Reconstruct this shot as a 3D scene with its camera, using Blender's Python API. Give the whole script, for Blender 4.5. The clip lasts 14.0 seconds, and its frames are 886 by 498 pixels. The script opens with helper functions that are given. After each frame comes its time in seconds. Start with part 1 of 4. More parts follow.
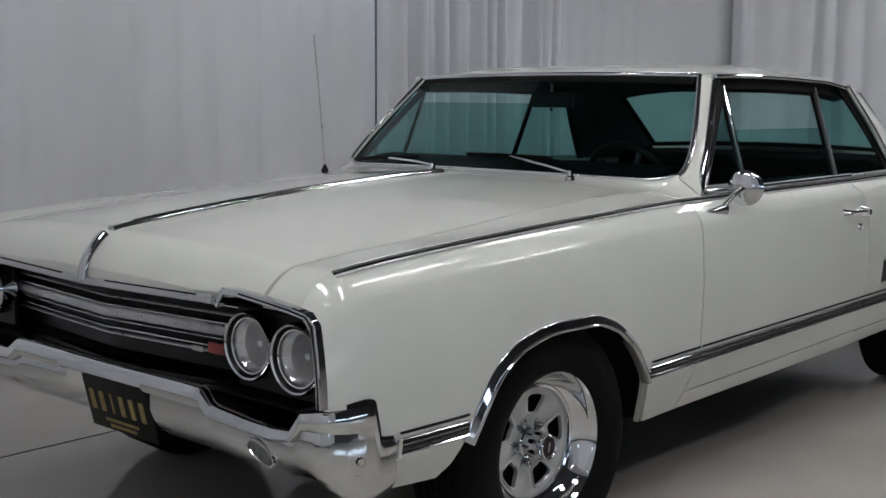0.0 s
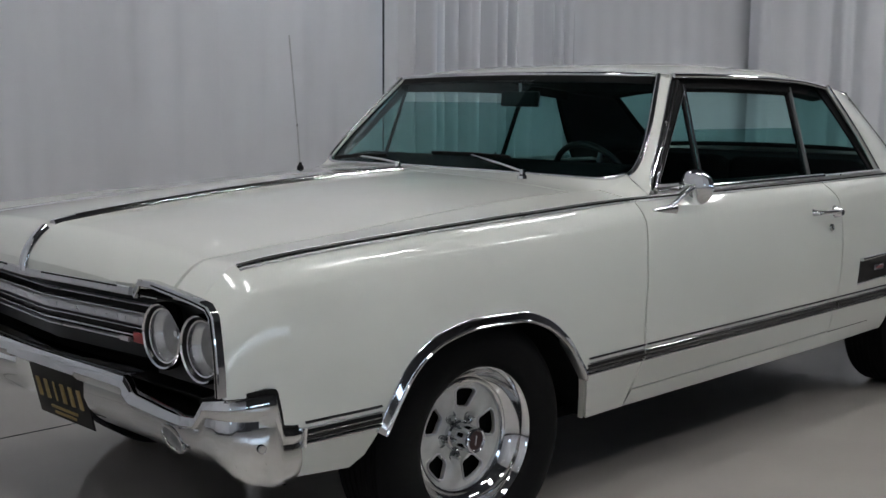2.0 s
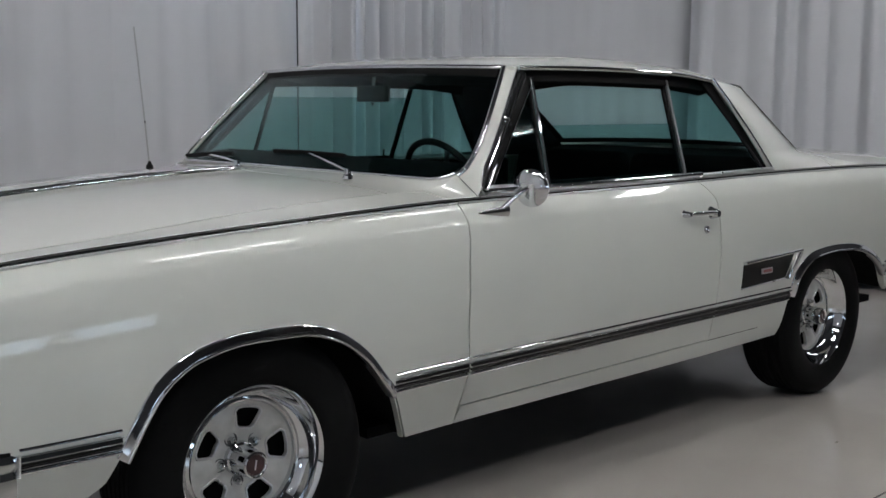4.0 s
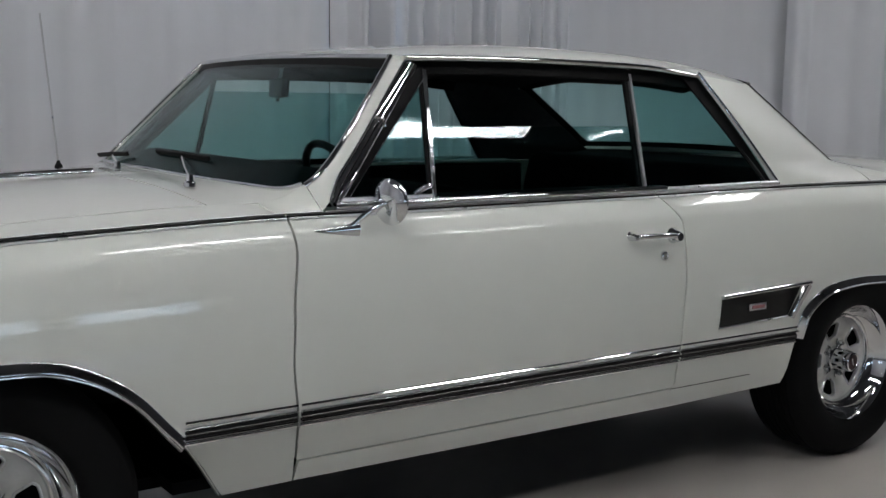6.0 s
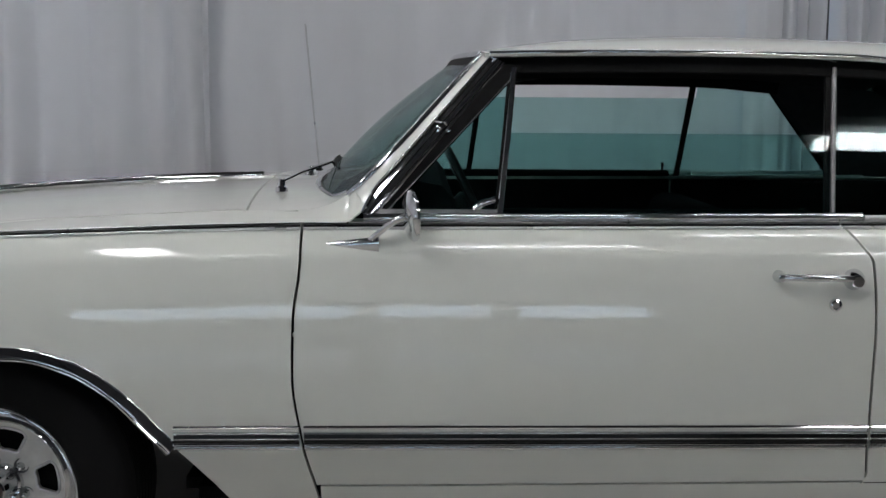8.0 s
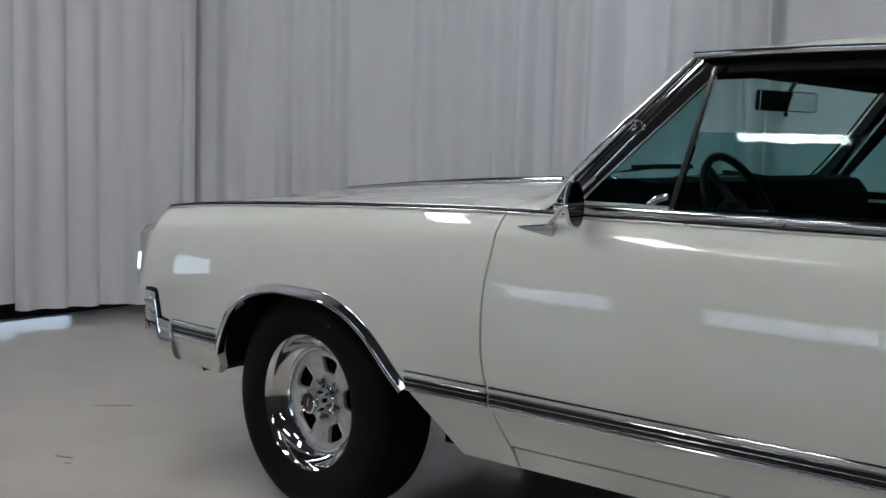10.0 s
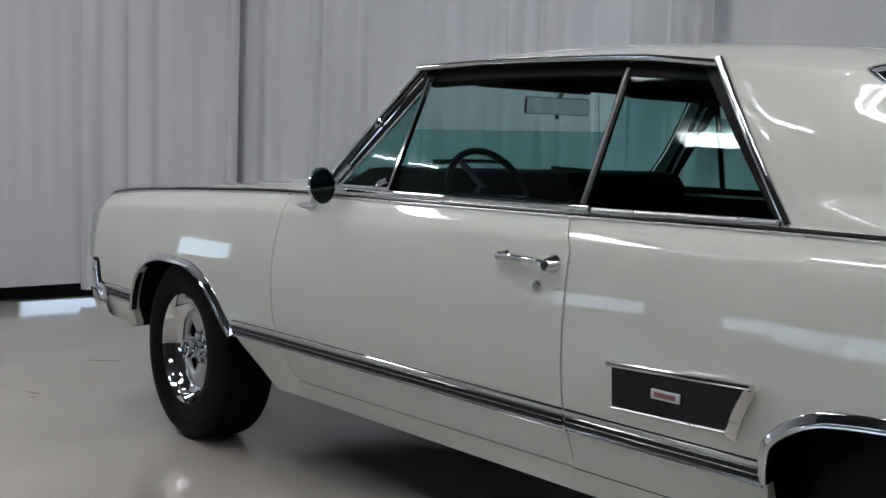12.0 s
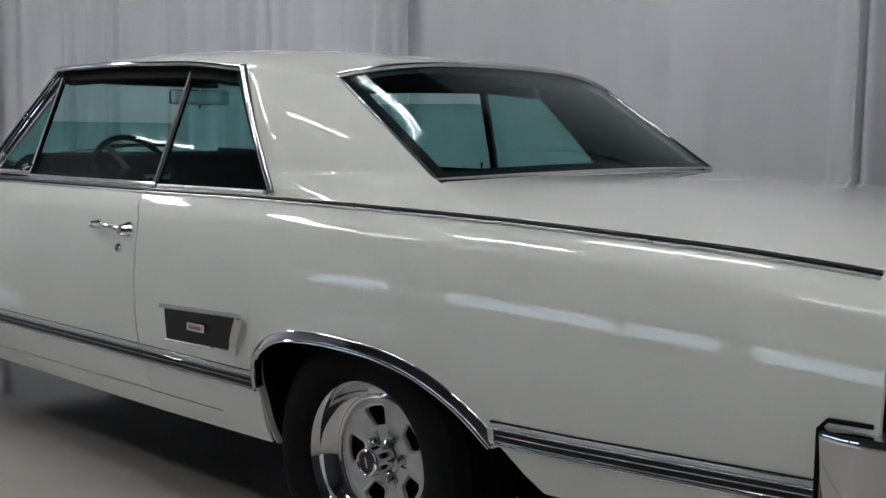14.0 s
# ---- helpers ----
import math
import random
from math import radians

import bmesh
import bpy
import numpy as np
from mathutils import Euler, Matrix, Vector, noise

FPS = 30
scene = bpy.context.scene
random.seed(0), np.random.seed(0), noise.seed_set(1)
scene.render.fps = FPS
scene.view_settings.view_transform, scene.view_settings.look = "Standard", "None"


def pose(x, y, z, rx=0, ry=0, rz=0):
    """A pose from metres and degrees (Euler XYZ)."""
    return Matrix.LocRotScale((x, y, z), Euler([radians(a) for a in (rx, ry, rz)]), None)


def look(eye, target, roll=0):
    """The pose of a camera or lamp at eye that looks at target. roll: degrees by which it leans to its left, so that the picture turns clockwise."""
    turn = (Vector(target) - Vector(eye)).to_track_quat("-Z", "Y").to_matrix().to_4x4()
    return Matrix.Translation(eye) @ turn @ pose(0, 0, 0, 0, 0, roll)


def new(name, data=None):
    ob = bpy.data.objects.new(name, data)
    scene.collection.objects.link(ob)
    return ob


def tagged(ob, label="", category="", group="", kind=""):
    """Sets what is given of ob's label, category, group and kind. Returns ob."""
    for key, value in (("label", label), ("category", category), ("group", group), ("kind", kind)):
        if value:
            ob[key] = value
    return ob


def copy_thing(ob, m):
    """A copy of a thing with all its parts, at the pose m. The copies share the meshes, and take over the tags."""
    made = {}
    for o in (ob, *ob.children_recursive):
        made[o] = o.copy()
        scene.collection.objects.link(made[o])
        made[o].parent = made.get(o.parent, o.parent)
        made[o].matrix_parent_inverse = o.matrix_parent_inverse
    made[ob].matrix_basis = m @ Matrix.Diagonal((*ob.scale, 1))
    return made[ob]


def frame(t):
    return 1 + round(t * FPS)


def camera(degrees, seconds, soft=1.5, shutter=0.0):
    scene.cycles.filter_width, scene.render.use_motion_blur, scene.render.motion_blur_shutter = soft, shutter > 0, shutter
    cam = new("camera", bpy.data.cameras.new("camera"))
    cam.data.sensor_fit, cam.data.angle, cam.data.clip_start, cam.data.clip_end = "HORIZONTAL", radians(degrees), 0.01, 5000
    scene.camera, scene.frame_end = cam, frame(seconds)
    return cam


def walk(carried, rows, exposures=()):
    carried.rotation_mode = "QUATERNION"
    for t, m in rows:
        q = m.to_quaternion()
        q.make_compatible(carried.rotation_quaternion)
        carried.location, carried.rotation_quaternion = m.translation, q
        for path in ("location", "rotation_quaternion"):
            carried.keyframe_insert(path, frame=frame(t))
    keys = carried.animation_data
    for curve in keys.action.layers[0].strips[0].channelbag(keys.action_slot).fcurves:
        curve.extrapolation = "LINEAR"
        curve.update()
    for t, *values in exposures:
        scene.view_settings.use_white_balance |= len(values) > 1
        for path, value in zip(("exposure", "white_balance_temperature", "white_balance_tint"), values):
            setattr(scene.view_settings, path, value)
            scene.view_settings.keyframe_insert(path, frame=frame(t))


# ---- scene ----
cam = camera(42.2, 14.0)
PATH = [
    (0, (-2.432, -2.598, 1.241), (-0.94, -1.289, 0.991), 0.5),
    (0.5, (-2.387, -2.606, 1.236), (-0.868, -1.33, 0.989), 0.4),
    (1, (-2.332, -2.657, 1.233), (-0.844, -1.344, 0.986), 0.5),
    (1.5, (-2.281, -2.772, 1.241), (-0.857, -1.391, 0.99), 0.6),
    (2, (-2.233, -2.907, 1.242), (-0.818, -1.517, 0.991), 0.6),
    (2.5, (-2.15, -3.009, 1.243), (-0.706, -1.649, 0.989), 0.5),
    (3, (-1.999, -3.077, 1.24), (-0.546, -1.726, 0.985), 0.5),
    (3.5, (-1.824, -3.117, 1.244), (-0.388, -1.748, 0.987), 0.4),
    (6, (-0.532, -3.293, 1.245), (0.596, -1.663, 0.981), 0.9),
    (6.5, (-0.195, -3.327, 1.239), (0.847, -1.641, 0.975), 0.7),
    (7, (0.149, -3.378, 1.222), (0.942, -1.559, 0.972), 0.6),
    (7.5, (0.528, -3.398, 1.207), (1.015, -1.472, 0.972), 0.5),
    (8, (0.974, -3.418, 1.237), (1.017, -1.435, 0.98), 0.4),
    (8.5, (1.396, -3.412, 1.165), (0.964, -1.47, 0.962), 0.6),
    (9, (1.771, -3.365, 1.15), (0.97, -1.543, 0.955), 0.9),
    (11.5, (3.515, -2.866, 1.108), (1.968, -1.611, 0.931), 2.3),
    (12, (3.847, -2.834, 1.117), (2.318, -1.557, 0.938), 1.8),
    (12.5, (4.169, -2.821, 1.155), (2.666, -1.517, 0.951), 1.1),
    (13, (4.494, -2.771, 1.171), (2.99, -1.47, 0.956), 0.6),
    (13.5, (4.752, -2.76, 1.18), (3.279, -1.425, 0.957), 0.6),
    (14, (4.951, -2.749, 1.175), (3.594, -1.297, 0.956), 0.7),
]
walk(cam, [(t, look(eye, target, roll)) for t, eye, target, roll in PATH],
     [(0, -0.01, 6300, 10), (3.5, -0.05, 6300, 10), (7.0, -0.07, 6300, 10), (14.0, -0.04, 6280, 10)])

world = bpy.data.worlds.new("world")
scene.world = world
world.use_nodes = True
world.node_tree.nodes["Background"].inputs[0].default_value = (0.6, 0.7, 0.9, 1)
world.node_tree.nodes["Background"].inputs[1].default_value = 0.05

# ---------- materials ----------
def material(name, color, rough=0.5, metal=0.0, coat=0.0, var=0.0, scale=8.0, bump=0.0, bump_scale=200.0,
             rough_var=0.0, spec=0.5, sheen=0.0, coat_rough=0.03, stretch=(1, 1, 1)):
    m = bpy.data.materials.new(name)
    m.use_nodes = True
    nt = m.node_tree
    b = nt.nodes["Principled BSDF"]
    b.inputs["Base Color"].default_value = (*color, 1)
    b.inputs["Roughness"].default_value = rough
    b.inputs["Metallic"].default_value = metal
    b.inputs["Coat Weight"].default_value = coat
    b.inputs["Coat Roughness"].default_value = coat_rough
    b.inputs["Specular IOR Level"].default_value = spec
    b.inputs["Sheen Weight"].default_value = sheen
    tc = nt.nodes.new("ShaderNodeTexCoord")
    mp = nt.nodes.new("ShaderNodeMapping")
    mp.inputs["Scale"].default_value = stretch
    nt.links.new(tc.outputs["Object"], mp.inputs["Vector"])
    if var or rough_var:
        n = nt.nodes.new("ShaderNodeTexNoise")
        n.inputs["Scale"].default_value = scale
        n.inputs["Detail"].default_value = 6
        nt.links.new(mp.outputs[0], n.inputs["Vector"])
        if var:
            r = nt.nodes.new("ShaderNodeValToRGB")
            r.color_ramp.elements[0].position, r.color_ramp.elements[1].position = 0.3, 0.7
            r.color_ramp.elements[0].color = (*[c * (1 - var) for c in color], 1)
            r.color_ramp.elements[1].color = (*[min(1, c * (1 + var)) for c in color], 1)
            nt.links.new(n.outputs["Fac"], r.inputs["Fac"])
            nt.links.new(r.outputs["Color"], b.inputs["Base Color"])
        if rough_var:
            q = nt.nodes.new("ShaderNodeMapRange")
            q.inputs["To Min"].default_value = max(0.0, rough - rough_var)
            q.inputs["To Max"].default_value = rough + rough_var
            nt.links.new(n.outputs["Fac"], q.inputs["Value"])
            nt.links.new(q.outputs[0], b.inputs["Roughness"])
    if bump:
        n2 = nt.nodes.new("ShaderNodeTexNoise")
        n2.inputs["Scale"].default_value = bump_scale
        n2.inputs["Detail"].default_value = 4
        nt.links.new(mp.outputs[0], n2.inputs["Vector"])
        bp = nt.nodes.new("ShaderNodeBump")
        bp.inputs["Strength"].default_value = bump
        bp.inputs["Distance"].default_value = 0.002
        nt.links.new(n2.outputs["Fac"], bp.inputs["Height"])
        nt.links.new(bp.outputs[0], b.inputs["Normal"])
        if coat:
            nt.links.new(bp.outputs[0], b.inputs["Coat Normal"])
    return m


def glass(name, color, gloss=0.0, film=0.25):
    """Thin tinted sheet: coloured see-through with a mirror film by Fresnel."""
    m = bpy.data.materials.new(name)
    m.use_nodes = True
    nt = m.node_tree
    nt.nodes.clear()
    out = nt.nodes.new("ShaderNodeOutputMaterial")
    mix = nt.nodes.new("ShaderNodeMixShader")
    tr = nt.nodes.new("ShaderNodeBsdfTransparent")
    gl = nt.nodes.new("ShaderNodeBsdfGlossy")
    lw = nt.nodes.new("ShaderNodeLayerWeight")
    lw.inputs["Blend"].default_value = 0.5
    pw = nt.nodes.new("ShaderNodeMath")
    pw.operation = "POWER"
    pw.inputs[1].default_value = 5.0
    fr = nt.nodes.new("ShaderNodeMath")
    fr.operation = "MULTIPLY_ADD"
    fr.inputs[1].default_value, fr.inputs[2].default_value = film, 0.02
    nt.links.new(lw.outputs["Facing"], pw.inputs[0])
    nt.links.new(pw.outputs[0], fr.inputs[0])
    tr.inputs[0].default_value = (*[c ** 0.5 for c in color], 1)
    gl.inputs["Roughness"].default_value = gloss
    tc, wave, bp = nt.nodes.new("ShaderNodeTexCoord"), nt.nodes.new("ShaderNodeTexNoise"), nt.nodes.new("ShaderNodeBump")
    wave.inputs["Scale"].default_value, wave.inputs["Detail"].default_value = 11.0, 1.0
    bp.inputs["Strength"].default_value, bp.inputs["Distance"].default_value = 0.14, 0.0012
    nt.links.new(tc.outputs["Object"], wave.inputs["Vector"])
    nt.links.new(wave.outputs["Fac"], bp.inputs["Height"])
    nt.links.new(bp.outputs[0], gl.inputs["Normal"])
    nt.links.new(fr.outputs[0], mix.inputs[0])
    nt.links.new(tr.outputs[0], mix.inputs[1])
    nt.links.new(gl.outputs[0], mix.inputs[2])
    nt.links.new(mix.outputs[0], out.inputs[0])
    return m


def glow(name, color, strength):
    m = bpy.data.materials.new(name)
    m.use_nodes = True
    nt = m.node_tree
    b = nt.nodes["Principled BSDF"]
    b.inputs["Base Color"].default_value = (0.8, 0.8, 0.8, 1)
    b.inputs["Emission Color"].default_value = (*color, 1)
    b.inputs["Emission Strength"].default_value = strength
    return m


PAINT = material("cream_white_paint", (0.695, 0.705, 0.65), 0.4, coat=1.0, coat_rough=0.015, var=0.02, scale=3, spec=0.15, bump=0.55, bump_scale=3.2)
CHROME = material("chrome", (0.68, 0.69, 0.70), 0.06, 1.0, rough_var=0.04, scale=20)
SATIN = material("satin_aluminium", (0.62, 0.62, 0.63), 0.3, 1.0, rough_var=0.08, scale=30)
BLACK = material("black_enamel", (0.006, 0.006, 0.006), 0.35, rough_var=0.1, var=0.2, scale=25, spec=0.3)
MATT = material("matt_black", (0.004, 0.004, 0.004), 0.9, var=0.3, scale=12, spec=0.1)
RUBBER = material("tyre_rubber", (0.0045, 0.0045, 0.0045), 0.7, var=0.25, scale=14, spec=0.12, bump=0.25, bump_scale=120, rough_var=0.1)
SEAL = material("black_rubber_seal", (0.005, 0.005, 0.005), 0.55, var=0.2, scale=20, spec=0.12)
VINYL = material("black_vinyl", (0.005, 0.005, 0.0055), 0.7, var=0.2, scale=30, bump=0.12, bump_scale=140, spec=0.05)
LINER = material("dark_headlining", (0.045, 0.044, 0.045), 0.9, var=0.15, scale=40, spec=0.1)
SILVER = material("silver_wheel_paint", (0.56, 0.55, 0.52), 0.38, 0.1, var=0.12, scale=25, rough_var=0.08)
STEEL = material("dull_grey_steel", (0.17, 0.17, 0.17), 0.4, 0.5, var=0.2, scale=60)
RED = material("red_enamel", (0.30, 0.035, 0.035), 0.35, var=0.1, scale=60)
AMBER = material("gold_paint", (0.30, 0.22, 0.08), 0.6, var=0.1, scale=60)
PLATE = material("black_plate_enamel", (0.008, 0.008, 0.007), 0.5, var=0.3, scale=30, spec=0.2)
FADED = material("pinkish_worn_enamel", (0.30, 0.13, 0.13), 0.5, var=0.3, scale=90)
DULLRED = material("faded_red_enamel", (0.03, 0.010, 0.010), 0.4, var=0.2, scale=60)
TINT = glass("teal_tinted_glass", (0.46, 0.68, 0.67))
SCREEN = glass("tinted_windscreen_glass", (0.46, 0.68, 0.67), film=0.6)
LENS = material("headlight_glass", (0.85, 0.86, 0.87), 0.12, bump=0.6, bump_scale=60, spec=0.6, stretch=(1, 2.5, 0.4))
nt = LENS.node_tree
mix = nt.nodes.new("ShaderNodeMixShader")
mix.inputs[0].default_value = 0.20
see = nt.nodes.new("ShaderNodeBsdfTransparent")
nt.links.new(see.outputs[0], mix.inputs[1])
nt.links.new(nt.nodes["Principled BSDF"].outputs[0], mix.inputs[2])
nt.links.new(mix.outputs[0], nt.nodes["Material Output"].inputs[0])
REFLECTOR = material("lamp_reflector", (0.92, 0.93, 0.94), 0.14, 1.0, bump=0.35, bump_scale=60)
FABRIC = material("white_curtain_cloth", (0.79, 0.795, 0.825), 0.9, var=0.06, scale=1.2, bump=0.4, bump_scale=500, sheen=0.2, stretch=(1, 1, 0.25))
nt = FABRIC.node_tree  # thin cloth lets some daylight through
mix = nt.nodes.new("ShaderNodeMixShader")
mix.inputs[0].default_value = 0.15
see = nt.nodes.new("ShaderNodeBsdfTranslucent")
see.inputs[0].default_value = (0.8, 0.8, 0.8, 1)
nt.links.new(nt.nodes["Principled BSDF"].outputs[0], mix.inputs[1])
nt.links.new(see.outputs[0], mix.inputs[2])
nt.links.new(mix.outputs[0], nt.nodes["Material Output"].inputs[0])
WALLPAINT = material("white_wall_paint", (0.64, 0.64, 0.67), 0.75, var=0.04, scale=1.5, bump=0.15, bump_scale=150)
DARKWALL = material("dark_grey_wall_paint", (0.05, 0.05, 0.055), 0.8, var=0.1, scale=2)
BASEMAT = material("black_baseboard_vinyl", (0.010, 0.010, 0.011), 0.5, var=0.2, scale=10)
CEILMAT = material("dark_ceiling_deck", (0.07, 0.07, 0.075), 0.8, var=0.03, scale=3)
HOUSING = material("white_lamp_enamel", (0.75, 0.75, 0.75), 0.4, var=0.03, scale=10)
TUBE = glow("fluorescent_tube_glow", (1.02, 1.0, 0.985), 51)
WIDETUBE = glow("wide_fluorescent_tube_glow", (1.02, 1.0, 0.985), 26)
DIMPANE = glow("shaded_daylight_pane", (0.64, 0.81, 1.0), 1.7)
PANE = glow("daylight_pane", (0.64, 0.81, 1.0), 4.2)
FLOORMAT = material("polished_floor_epoxy", (0.48, 0.447, 0.41), 0.12, var=0.08, scale=1.3, rough_var=0.06, bump=0.02, bump_scale=40)

# ---------- mesh helpers ----------
def sm(*pts):
    """Smooth monotone curve through points."""
    xs, ys = np.array([p[0] for p in pts], float), np.array([p[1] for p in pts], float)
    h = np.diff(xs)
    d = np.diff(ys) / h
    m = np.zeros(len(xs))
    m[0], m[-1] = d[0], d[-1]
    for i in range(1, len(d)):
        if d[i - 1] * d[i] > 0:
            m[i] = 2 * d[i - 1] * d[i] / (d[i - 1] + d[i])

    def f(x):
        x = min(max(x, xs[0]), xs[-1])
        i = min(max(int(np.searchsorted(xs, x, "right")) - 1, 0), len(h) - 1)
        t = (x - xs[i]) / h[i]
        return float((1 + 2 * t) * (1 - t) ** 2 * ys[i] + t * (1 - t) ** 2 * h[i] * m[i]
                     + t * t * (3 - 2 * t) * ys[i + 1] + t * t * (t - 1) * h[i] * m[i + 1])
    return f


def ln(*pts):
    xs, ys = [p[0] for p in pts], [p[1] for p in pts]
    return lambda x: float(np.interp(x, xs, ys))


def lerp(a, b, t):
    return a + (b - a) * t


def steps(a, b, n):
    return [a + (b - a) * i / n for i in range(n + 1)]


def grid(fn, us, vs, bm=None):
    bm = bm or bmesh.new()
    vv = [[bm.verts.new(fn(u, v)) for v in vs] for u in us]
    for i in range(len(us) - 1):
        for j in range(len(vs) - 1):
            bm.faces.new((vv[i][j], vv[i + 1][j], vv[i + 1][j + 1], vv[i][j + 1]))
    return bm


def sweep(path, sec, out, bm=None, cap=True):
    """Carries the closed section (a: across, b: outwards) along a path."""
    bm = bm or bmesh.new()
    path = [Vector(p) for p in path]
    rings = []
    for i, p in enumerate(path):
        t = (path[min(i + 1, len(path) - 1)] - path[max(i - 1, 0)]).normalized()
        o = Vector(out(i) if callable(out) else out)
        o = (o - t * t.dot(o)).normalized()
        s = t.cross(o)
        rings.append([bm.verts.new(p + s * a + o * b) for a, b in sec])
    n = len(sec)
    for r0, r1 in zip(rings, rings[1:]):
        for k in range(n):
            bm.faces.new((r0[k], r0[(k + 1) % n], r1[(k + 1) % n], r1[k]))
    if cap:
        bm.faces.new(rings[0][::-1])
        bm.faces.new(rings[-1])
    return bm


def oval(w, h, n=6, base=0.003):
    return [(-w / 2, -base)] + [(-w / 2 * math.cos(math.pi * k / n), h * math.sin(math.pi * k / n)) for k in range(n + 1)] + [(w / 2, -base)]


def slab(w, h, base=0.002):
    e = min(w, h) * 0.25
    return [(-w / 2, -base), (-w / 2, h - e), (-w / 2 + e, h), (w / 2 - e, h), (w / 2, h - e), (w / 2, -base)]


def ring_sec(r, n=8):
    return [(r * math.cos(2 * math.pi * k / n), r * math.sin(2 * math.pi * k / n)) for k in range(n)]


def tube(path, r, n=8, bm=None, out=(0.3, 0.2, 1)):
    return sweep(path, ring_sec(r, n), out, bm)


def lathe(profile, n=48, axis="y", centre=(0, 0, 0), bm=None, closed=False):
    """Turns a profile of (radius, along) round an axis."""
    bm = bm or bmesh.new()
    c = Vector(centre)
    rings = []
    for k in range(n):
        a = 2 * math.pi * k / n
        row = []
        for r, h in profile:
            ca, sa = r * math.cos(a), r * math.sin(a)
            row.append(bm.verts.new(c + (Vector((ca, h, sa)) if axis == "y" else Vector((h, ca, sa)) if axis == "x" else Vector((ca, sa, h)))))
        rings.append(row)
    m = len(profile)
    for k in range(n):
        a, b = rings[k], rings[(k + 1) % n]
        for j in range(m if closed else m - 1):
            bm.faces.new((a[j], b[j], b[(j + 1) % m], a[(j + 1) % m]))
    bmesh.ops.remove_doubles(bm, verts=bm.verts, dist=1e-6)
    return bm


def block(size, centre, bevel=0.0, rot=None, bm=None):
    bm = bm or bmesh.new()
    r = bmesh.ops.create_cube(bm, size=1)
    vs = r["verts"]
    bmesh.ops.scale(bm, vec=size, verts=vs)
    if bevel:
        es = list({e for v in vs for e in v.link_edges})
        g = bmesh.ops.bevel(bm, geom=es, offset=bevel, segments=3, profile=0.5, affect="EDGES")
        vs = list({v for f in g["faces"] for v in f.verts} | {v for v in vs if v.is_valid})
    if rot is not None:
        bmesh.ops.rotate(bm, matrix=rot, verts=vs)
    bmesh.ops.translate(bm, vec=centre, verts=vs)
    return bm


def part(name, bm, mat, parent=None, label="", thick=0.0, sharp=38, flip=False):
    """Links a bmesh as one mesh object under its thing."""
    if flip:
        bmesh.ops.scale(bm, vec=(1, -1, 1), verts=bm.verts)
    if thick:
        bmesh.ops.recalc_face_normals(bm, faces=bm.faces)
        bmesh.ops.solidify(bm, geom=bm.faces[:], thickness=thick)
    bmesh.ops.recalc_face_normals(bm, faces=bm.faces)
    me = bpy.data.meshes.new(name)
    bm.to_mesh(me)
    bm.free()
    me.materials.append(mat)
    me.shade_smooth()
    me.set_sharp_from_angle(angle=radians(sharp))
    ob = new(name, me)
    if parent is not None:
        ob.parent = parent
    if label:
        ob["label"] = label
    return ob


def backed(bm, shift):
    """Gives a sheet its thickness by a shifted back and closed rims."""
    r = bmesh.ops.extrude_face_region(bm, geom=bm.faces[:], use_keep_orig=True)
    bmesh.ops.translate(bm, vec=shift, verts=[v for v in r["geom"] if isinstance(v, bmesh.types.BMVert)])
    return bm


def shape(outline, fn, n=1):
    """A flat outline (list of 2D points) filled and put in space by fn."""
    bm = bmesh.new()
    bm.faces.new([bm.verts.new(fn(a, b)) for a, b in outline])
    return bm


# ---------- the room ----------
floor = part("floor", block((18, 18, 0.2), (1.0, -2.0, -0.1)), FLOORMAT)
tagged(floor, "polished pale grey epoxy floor with scuffs", "floor", kind="structure")
for x, y, w in ((2.6, 1.13, 12.5), (5.0, -1.62, 9.0)):
    part("floor_joint", block((w, 0.005, 0.002), (x, y, 0.0008)), BASEMAT, floor)
rng = random.Random(5)
SCUFF = material("brown_scuff", (0.16, 0.13, 0.10), 0.5, var=0.3, scale=30)
for x, y in ((-1.65, -0.4), (-0.94, -1.08), (1.6, -1.9), (3.9, -1.45), (2.3, -1.25), (-2.1, -1.3), (5.0, -0.6)):
    r = rng.uniform(0.008, 0.02)
    part("scuff", shape([(r * rng.uniform(0.5, 1.3) * math.cos(k * 0.7), r * rng.uniform(0.3, 0.8) * math.sin(k * 0.7)) for k in range(9)], lambda a, b: (x + a, y + b, 0.0012)), SCUFF, floor)
for x, y, w, turn in ((-1.55, -0.50, 0.16, 50), (-1.02, -1.05, 0.07, 20), (-0.55, -1.45, 0.09, 65)):
    part("streak", block((w, 0.012, 0.002), (0, 0, 0.0008), 0.0006, Matrix.Rotation(radians(turn), 3, "Z")), SCUFF, floor).location = (x, y, 0)
CEIL = 4.4
ceiling = part("ceiling", block((18, 18, 0.2), (1.0, -2.0, CEIL + 0.1)), CEILMAT)
tagged(ceiling, "dark open ceiling deck over the showroom", "ceiling", kind="structure")


def wall_box(name, x0, x1, y0, y1, label, mat=None):
    w = part(name, block((x1 - x0, y1 - y0, CEIL), ((x0 + x1) / 2, (y0 + y1) / 2, CEIL / 2)), mat or WALLPAINT)
    return tagged(w, label, "wall", kind="structure")


